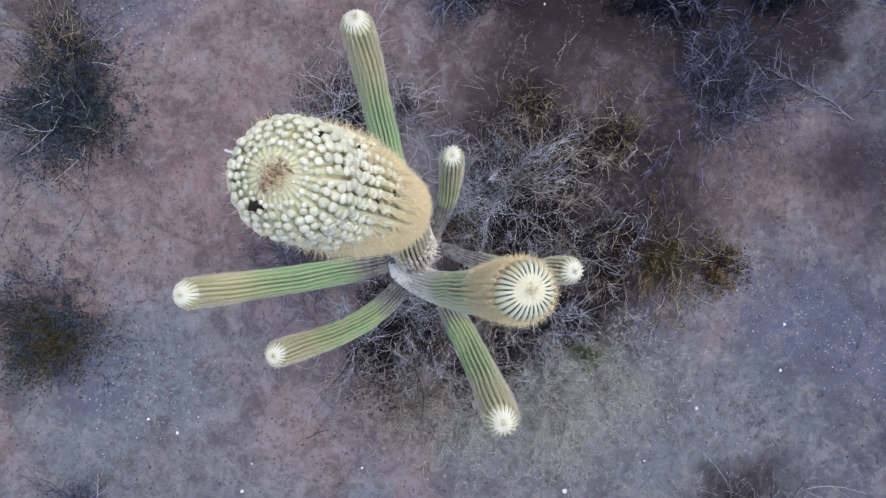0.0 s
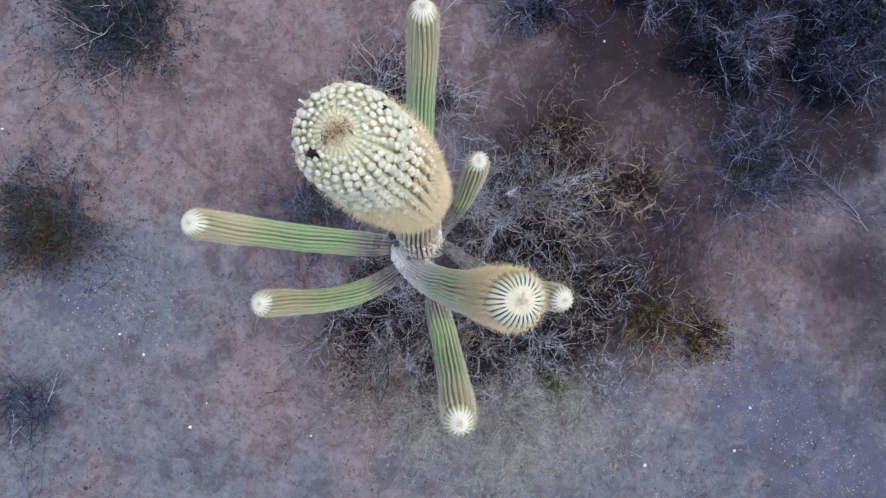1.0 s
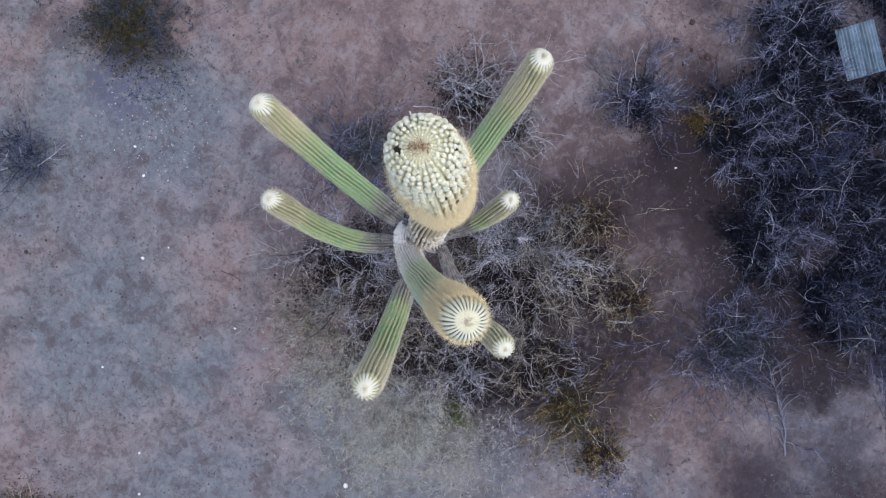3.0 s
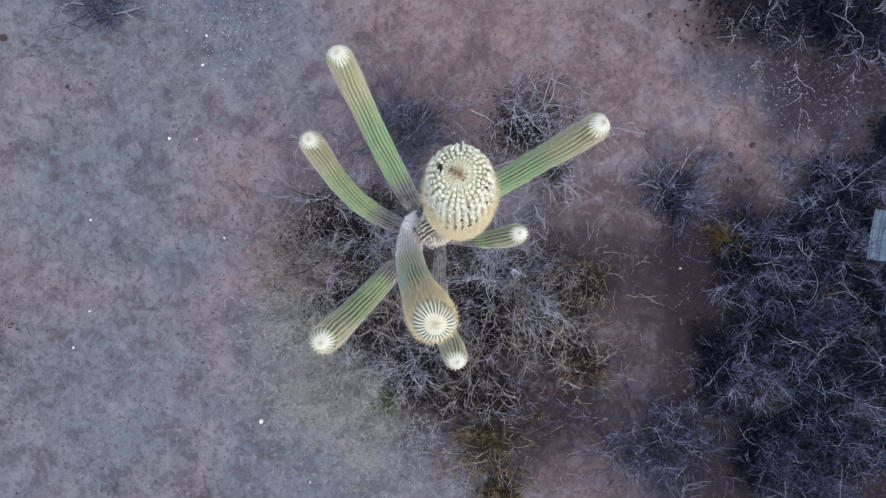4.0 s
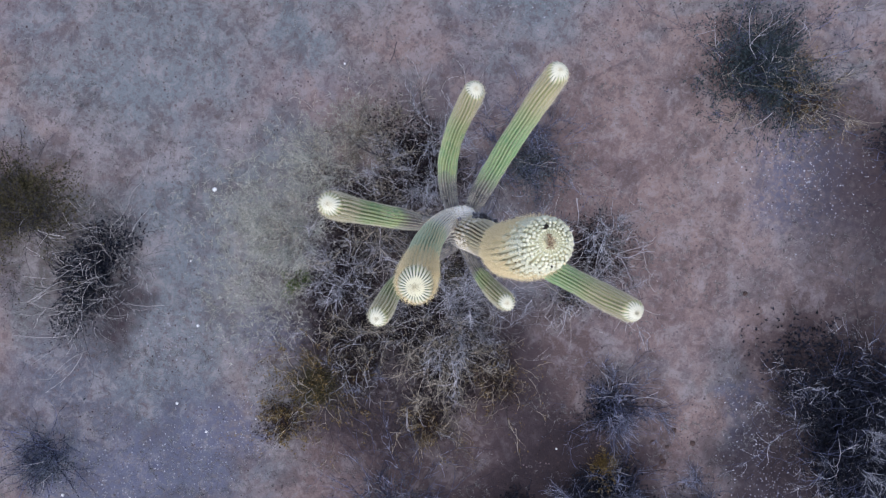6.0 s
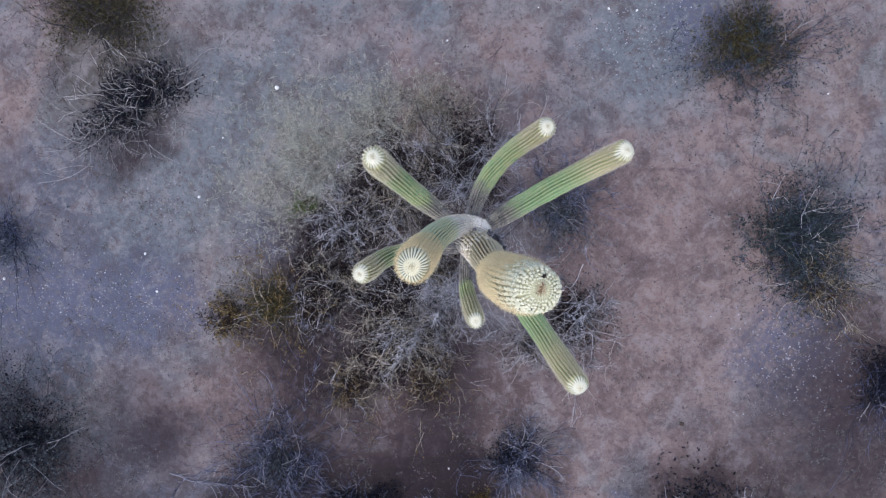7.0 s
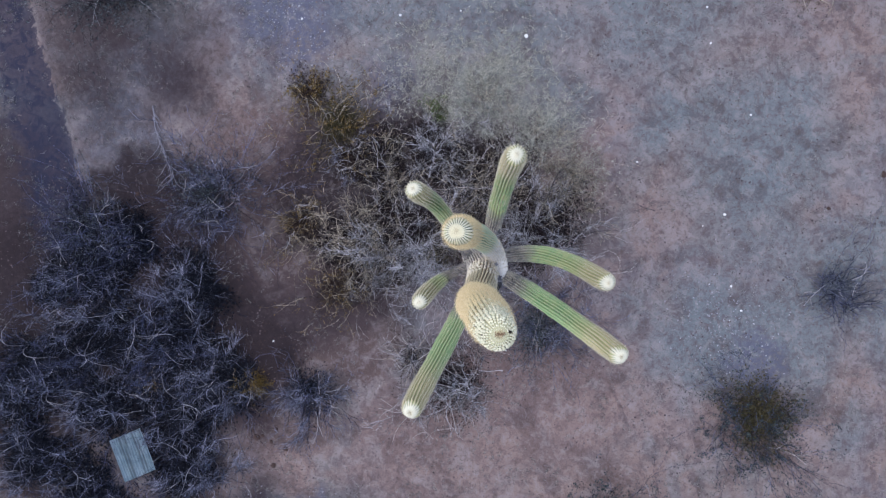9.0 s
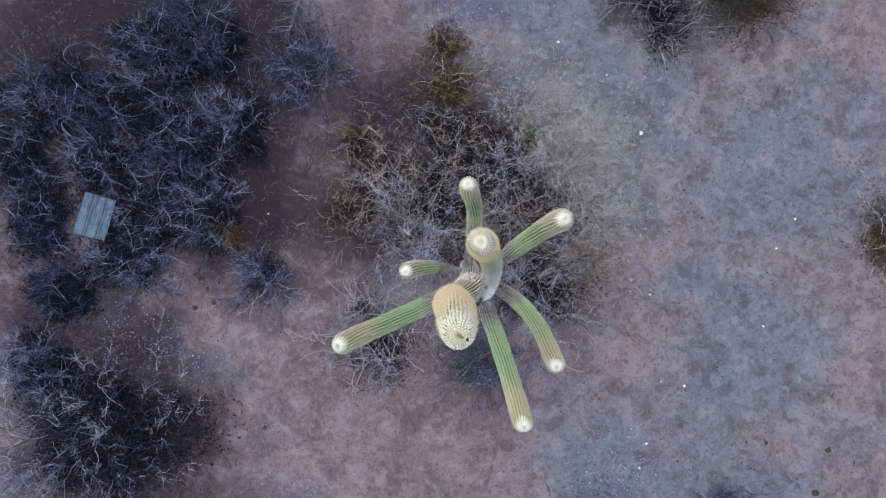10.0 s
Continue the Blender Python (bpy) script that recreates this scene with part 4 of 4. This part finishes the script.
shrub("dead_shrub", "pale wispy dry bush on grey soil", 0.5, -3.7, 1.0, 0.3, 36, 65, TWIG_TAN, STRAW_GRASS, None, (LEAF_GREY, 700, 0.02), curl=0.2, thick=0.8, shown=6, shown_mat=TWIG_TAN, broom=(STRAW_GRASS, 70, 14))
# bushes on the open ground
shrub("olive_bush", "spreading bush of green-brown leaves and bare sticks", -8.3, 4.4, 2.1, 0.9, 70, 21, TWIG_DARK, TWIG_BLUE, (LEAF_TEAL, 15000, 0.042), (LEAF_TEAL, 4200, 0.032), shown=10, curl=0.2, broom=(TWIG_TAN, 24, 12))
shrub("dead_shrub", "dry stalks with rusty leaves beside a bush", -8.2, 5.6, 1.1, 0.4, 40, 39, TWIG_GREY, TWIG_TAN, (LEAF_BROWN, 3000, 0.034), (LEAF_OCHRE, 1400, 0.028), shown=8, shown_mat=TWIG_GREY, broom=(TWIG_TAN, 30, 12))
shrub("olive_bush", "round dark olive bush on mauve soil", -9.2, -1.1, 1.65, 0.8, 90, 22, TWIG_DARK, TWIG_BLUE, (LEAF_OLIVE, 8000, 0.038), (LEAF_TEAL, 5000, 0.032), shown=2, shown_mat=TWIG_GREY)
shrub("grey_bush", "small blue-grey bush on open soil", -8.7, -5.2, 1.1, 0.5, 80, 23, TWIG_BLUE, TWIG_BLUE, (LEAF_BLUE, 4500, 0.03), shown=4)
shrub("dark_shrub", "dark twiggy shrub on bare red soil", 1.3, 6.0, 1.3, 0.6, 100, 24, TWIG_DARK, TWIG_BLUE, (DARK, 3500, 0.032), (LEAF_BLUE, 800, 0.02), shown=9, broom=(TWIG_LAVENDER, 50, 16))
shrub("dark_shrub", "upright dark shrub with grey twigs", 5.9, -7.0, 1.45, 0.9, 130, 25, TWIG_DARK, TWIG_GREY, (DARK, 12000, 0.042), (LEAF_GREY, 900, 0.03), shown=9, shown_mat=TWIG_GREY, oval=(1.25, 0.8))
shrub("olive_bush", "low olive bush of dense small leaves", 5.5, -9.6, 1.8, 0.6, 80, 26, TWIG_DARK, TWIG_DARK, (LEAF_OLIVE, 12000, 0.040), (LEAF_OLIVE, 2500, 0.03), shown=2, shown_mat=TWIG_GREY)
shrub("grey_bush", "faint grey-green bush on gravel", 10.8, -5.2, 1.1, 0.5, 80, 27, TWIG_BLUE, TWIG_BLUE, (LEAF_BLUE, 5000, 0.03), shown=2)
shrub("dark_shrub", "large dark green bush at the edge of bare soil", 13.0, -0.4, 2.2, 1.0, 150, 28, TWIG_DARK, TWIG_DARK, (DARK, 9000, 0.04), (LEAF_GREY, 7000, 0.035), shown=5)
shrub("grey_bush", "blue-grey bush beside a bleached dead branch", 7.0, 3.3, 1.9, 0.7, 150, 29, TWIG_DARK, TWIG_BLUE, (LEAF_GREY, 5000, 0.032), shown=8, shown_mat=TWIG_GREY, broom=(TWIG_LAVENDER, 70, 14))
shrub("dark_shrub", "dark low shrub with a few pale twigs", -8.9, 8.8, 1.3, 0.7, 100, 63, TWIG_DARK, TWIG_BLUE, (DARK, 8000, 0.04), shown=5)
shrub("olive_bush", "olive bush at the edge of the open ground", -2.4, -11.6, 1.5, 0.7, 80, 30, TWIG_DARK, TWIG_TAN, (LEAF_OLIVE, 8000, 0.035), shown=4)
shrub("dead_shrub", "big pale-tipped dead shrub with a dark heart", -2.1, 12.1, 3.1, 1.2, 170, 31, TWIG_DARK, TWIG_BLUE, (DARK, 34000, 0.055), curl=0.2, shown=9, shown_mat=TWIG_MIST, broom=(TWIG_MIST, 170, 16))
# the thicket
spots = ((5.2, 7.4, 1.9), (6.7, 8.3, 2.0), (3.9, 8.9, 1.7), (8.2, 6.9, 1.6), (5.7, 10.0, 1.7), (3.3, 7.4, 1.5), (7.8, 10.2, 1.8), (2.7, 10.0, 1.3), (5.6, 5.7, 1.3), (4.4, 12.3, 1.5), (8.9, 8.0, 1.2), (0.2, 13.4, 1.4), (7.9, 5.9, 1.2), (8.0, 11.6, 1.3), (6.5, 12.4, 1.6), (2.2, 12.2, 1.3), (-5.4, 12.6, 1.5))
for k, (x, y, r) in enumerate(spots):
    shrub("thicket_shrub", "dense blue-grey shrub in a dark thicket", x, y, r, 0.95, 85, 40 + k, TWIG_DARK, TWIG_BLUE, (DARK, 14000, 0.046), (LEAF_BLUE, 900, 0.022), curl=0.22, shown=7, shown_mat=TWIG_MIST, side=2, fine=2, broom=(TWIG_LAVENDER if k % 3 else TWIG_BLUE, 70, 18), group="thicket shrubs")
shrub("grey_bush", "blue-grey bush on the bank of a dry wash", 9.3, 6.3, 1.3, 0.6, 90, 62, TWIG_DARK, TWIG_BLUE, (DARK, 4500, 0.035), (LEAF_GREY, 2500, 0.03), shown=5)
shrub("olive_bush", "small ochre bush at the thicket edge", 2.55, 6.82, 0.55, 0.6, 30, 60, TWIG_DARK, TWIG_TAN, (LEAF_OCHRE, 1500, 0.028), (LEAF_OCHRE, 1200, 0.028), shown=2)
shrub("olive_bush", "ochre dry bush inside the thicket", 4.9, 8.7, 0.45, 0.5, 26, 61, TWIG_DARK, TWIG_TAN, (LEAF_OCHRE, 900, 0.028), shown=2)


def lie(x, y, lift=0.0):
    return np.array((x, y, height(x, y) + lift))


def fallen_branch(label, pts, thick, material, seed, forks=3, lift=0.0):
    rng = np.random.default_rng(seed)
    line = np.array([lie(x, y, thick + lift) for x, y in pts])
    line, _, _ = resample(line, 0.12)
    line = line + rng.normal(0, 0.012, line.shape)
    base = line[0].copy()
    root = thing("fallen_branch", *base, label, "branch", "fallen branches")
    line = line - base
    part("stem", tubes([(line[None], np.array([thick]), np.array([thick * 0.35]))], material, "stem", 6), root)
    for _ in range(forks):
        j = rng.integers(1, len(line) - 1)
        d = (line[j] - line[j - 1]) / np.linalg.norm(line[j] - line[j - 1]) + rng.normal(0, 0.45, 3) * (1, 1, 0.3)
        tw = walks(line[j][None], d[None], np.array([rng.uniform(0.3, 0.8)]), 6, 0.18, 0.03, rng)
        tw[:, :, 2] = np.maximum(tw[:, :, 2], line[:, 2].min())
        part("twig", tubes([(tw, np.array([thick * 0.5]), np.array([thick * 0.2]))], material, "twig", 5), root)


fallen_branch("dark fallen stick caught on low brush", ((-0.95, -2.0), (-0.77, -2.5), (-0.61, -3.16)), 0.028, TWIG_DARK, 71, 3, 0.22)
fallen_branch("thin dark stick lying on soil", ((-3.44, -3.9), (-3.1, -3.77), (-2.8, -3.76)), 0.012, TWIG_DARK, 72, 1)
fallen_branch("long bleached dead branch on soil", ((9.75, 2.3), (9.22, 2.85), (8.75, 3.15), (7.9, 3.66)), 0.022, WEATHERED, 73, 26)
fallen_branch("pale forked stick on red soil", ((-2.8, 2.26), (-2.3, 2.68), (-1.8, 2.5)), 0.014, TWIG_PALE, 74, 3)


def metal_sheet():
    """A corrugated roofing sheet lying tilted on the brush."""
    root = thing("metal_sheet", 4.08, 10.45, height(4.08, 10.45) + 0.02, "weathered blue-grey corrugated metal sheet on dark brush", "metal sheet")
    n, m = 73, 9
    x = np.linspace(-0.48, 0.48, n)
    y = np.linspace(-0.62, 0.62, m)
    bm = bmesh.new()
    rows = [[bm.verts.new((a, b, 0.47 + 0.018 * math.cos(a * 2 * math.pi / 0.08) + 0.02 * b * b + 0.06 * b + 0.006 * math.sin(5 * a + 3 * b))) for a in x] for b in y]
    for j in range(m - 1):
        for i in range(n - 1):
            bm.faces.new((rows[j][i], rows[j][i + 1], rows[j + 1][i + 1], rows[j + 1][i]))
    bmesh.ops.solidify(bm, geom=bm.faces[:], thickness=0.002)
    me = bpy.data.meshes.new("sheet")
    bm.to_mesh(me)
    bm.free()
    me.materials.append(TIN)
    part("sheet", me, root)
    # two battens under it
    for b in (-0.4, 0.4):
        bm = bmesh.new()
        bmesh.ops.create_cube(bm, size=1.0)
        bmesh.ops.scale(bm, vec=(0.98, 0.05, 0.04), verts=bm.verts)
        bmesh.ops.bevel(bm, geom=bm.edges[:], offset=0.004, segments=1, affect="EDGES")
        bmesh.ops.translate(bm, vec=(0, b, 0.43 + 0.02 * b * b + 0.06 * b), verts=bm.verts)
        me = bpy.data.meshes.new("batten")
        bm.to_mesh(me)
        bm.free()
        me.materials.append(TWIG_GREY)
        part("batten", me, root)
    for sx in (-0.42, 0.42):
        for b in (-0.4, 0.4):
            top_z = 0.42 + 0.06 * b
            post = np.array([[(sx, b, 0.0), (sx, b, top_z * 0.5), (sx, b, top_z)]])
            part("leg", tubes([(post, np.array([0.025]), np.array([0.022]))], TWIG_GREY, "leg", 6), root)
    root.rotation_euler = (0, 0, math.atan2(0.58, -1.0) - math.pi / 2)


metal_sheet()

# white stones scattered on the soil
rng = np.random.default_rng(81)
stones = ((-5.03, -4.98, 0.035), (-6.40, -3.50, 0.032), (-7.05, -3.13, 0.029), (7.76, -2.23, 0.032), (7.57, -3.28, 0.035), (-2.22, -4.69, 0.025), (-4.76, -4.37, 0.019), (5.57, -3.97, 0.035), (4.27, -5.07, 0.025), (2.91, 5.58, 0.026),
          (-3.92, -7.60, 0.025), (2.38, -5.59, 0.054), (11.26, -4.38, 0.035), (-1.13, -9.20, 0.029), (-1.82, -8.48, 0.025), (-10.65, 1.13, 0.025), (10.34, -7.66, 0.032))
for k, (x, y, r) in enumerate(stones):
    ob = new("white_stone", stone_mesh("white_stone", r, WHITE_STONE, k * 3.7))
    ob.location = (x, y, height(x, y) + r * 0.3)
    ob.rotation_euler = (0, 0, k * 1.9)
    tagged(ob, "small white quartz stone on mauve soil", "stone", "white stones")
# flat dark lumps, added in place of shaded pits and footprints in the soil
clods = ((1.63, 8.13, 0.09), (1.33, 7.62, 0.06), (1.84, 8.05, 0.05), (1.52, 8.0, 0.05), (1.75, 7.4, 0.05), (0.77, 7.89, 0.07), (0.76, 8.5, 0.07), (1.22, 7.98, 0.05), (-8.92, -7.8, 0.09), (-7.8, -8.45, 0.08), (-7.2, -6.83, 0.05), (1.36, 11.53, 0.10), (-3.28, 7.38, 0.06), (8.62, 4.62, 0.05))
for k, (x, y, r) in enumerate(clods):
    ob = new("dark_pit_lump", stone_mesh("dark_pit_lump", r, PIT_DARK, k * 2.3 + 50, 0.4))
    ob.location = (x, y, height(x, y) + r * 0.12)
    ob.rotation_euler = (0, 0, k * 1.3)
    tagged(ob, "flat dark brown lump standing in for a shaded pit in bare reddish soil", "clod", "dark clods")


def scatter(n, reach, keep=None):
    """Spots on the ground, thinned by a mask over x and y."""
    p = rng.uniform(-reach, reach, (n, 2))
    if keep is not None:
        p = p[rng.uniform(0, 1, len(p)) < keep(p[:, 0], p[:, 1])]
    return np.array([(x, y, height(x, y)) for x, y in p])


def near(*spots):
    def keep(x, y):
        out = np.zeros_like(x)
        for a, b, r in spots:
            out = np.maximum(out, np.exp(-((x - a) ** 2 + (y - b) ** 2) / (r * r)))
        return out
    return keep


def clumpy(scale, cut, seed):
    def keep(x, y):
        return np.array([1.0 if noise.noise((a * scale, b * scale, seed)) > cut else 0.12 for a, b in zip(x, y)])
    return keep


gravel = scatter(90000, 14.5, near((7.2, -1.6, 0.8), (8.2, -2.1, 0.9), (9.2, -2.8, 0.9), (10.3, -3.4, 1.0), (11.4, -4.1, 1.0), (4.5, -2.2, 0.8), (-6.7, 6.9, 1.3), (-7.0, -2.4, 1.2), (-0.9, 8.6, 0.5), (-0.2, 9.8, 0.7), (0.6, 11.0, 0.8), (6.2, -4.3, 0.8)))
ob = new("gravel", lump_mesh("gravel", gravel, rng.uniform(0.008, 0.026, len(gravel)), PEBBLE, rng))
tagged(ob, "pale blue-grey gravel scattered on soil", "gravel", kind="stuff")
quartz = scatter(1600, 14.5, near((-6.4, 7.0, 0.8), (8.3, -2.2, 0.6), (9.4, -2.9, 0.6), (7.3, -1.6, 0.4), (-0.2, 9.8, 0.4)))
ob = new("quartz_pebbles", lump_mesh("quartz_pebbles", quartz, rng.uniform(0.018, 0.034, len(quartz)), QUARTZ, rng))
tagged(ob, "white quartz pebbles gathered in gravel", "gravel", kind="stuff")
chips = scatter(16000, 14.5, near((7.2, -1.6, 0.7), (8.2, -2.1, 0.8), (9.3, -2.8, 0.8), (10.4, -3.4, 0.8), (4.5, -2.2, 0.7), (-6.7, 6.9, 1.1), (-7.0, -2.4, 1.0), (-0.9, 8.6, 0.4), (-0.2, 9.8, 0.6), (0.6, 11.0, 0.6)))
ob = new("quartz_chips", lump_mesh("quartz_chips", chips, rng.uniform(0.010, 0.026, len(chips)), QUARTZ, rng))
tagged(ob, "tiny white quartz chips in the gravel", "gravel", kind="stuff")
soil = scatter(20000, 16.0, clumpy(0.8, 0.0, 4.0))
ob = new("soil_clods", lump_mesh("soil_clods", soil, rng.uniform(0.008, 0.035, len(soil)), CLOD, rng, 0.45))
tagged(ob, "crumbs of brown soil over the ground", "soil", kind="stuff")


def grass_mesh(name, spots, per, length, material, lean):
    """Tufts of dry blades, each blade a thin loose piece."""
    base = np.repeat(spots, per, 0) + rng.normal(0, 0.02, (len(spots) * per, 3)) * (1, 1, 0)
    w = rng.normal(0, 1, (len(base), 3)) * (1, 1, 0) + np.array((0, 0, lean))
    return needle_mesh(name, base, w / np.linalg.norm(w, axis=1)[:, None], rng.uniform(0.5, 1.3, len(base)) * length, 0.0042, material, rng)


tufts = scatter(30000, 16.0, clumpy(0.5, 0.0, 9.0))
ob = new("dry_grass", grass_mesh("dry_grass", tufts, 6, 0.11, GRASS, 0.4))
tagged(ob, "short dry grass bits over bare soil", "grass", kind="stuff")
straw = scatter(60000, 8.0, near((2.3, -4.0, 1.3), (3.8, -3.2, 1.0), (0.6, -3.9, 0.9), (-0.9, -3.5, 0.7)))
ob = new("straw_grass", grass_mesh("straw_grass", straw, 6, 0.16, STRAW_GRASS, 0.5))
tagged(ob, "pale straw-coloured dry grass beside the brush", "grass", kind="stuff")
litter = scatter(90000, 14.5, near((5.2, 7.6, 2.4), (7.0, 9.0, 2.4), (4.0, 9.6, 2.2), (2.0, 0.8, 1.9), (2.6, -1.0, 1.6), (0.3, -1.6, 1.6), (-2.2, 11.4, 1.9), (8.4, 7.2, 1.6), (5.6, 5.7, 1.2), (3.9, 1.9, 1.0), (3.2, 5.9, 1.0), (5.2, 4.9, 0.9), (7.4, 5.6, 1.2)))
ob = new("leaf_litter", leaf_mesh("leaf_litter", litter + np.array((0, 0, 0.012)), 0.03, LEAF_BROWN, rng, 0.8))
tagged(ob, "dark brown leaf litter under the brush", "leaf litter", kind="stuff")
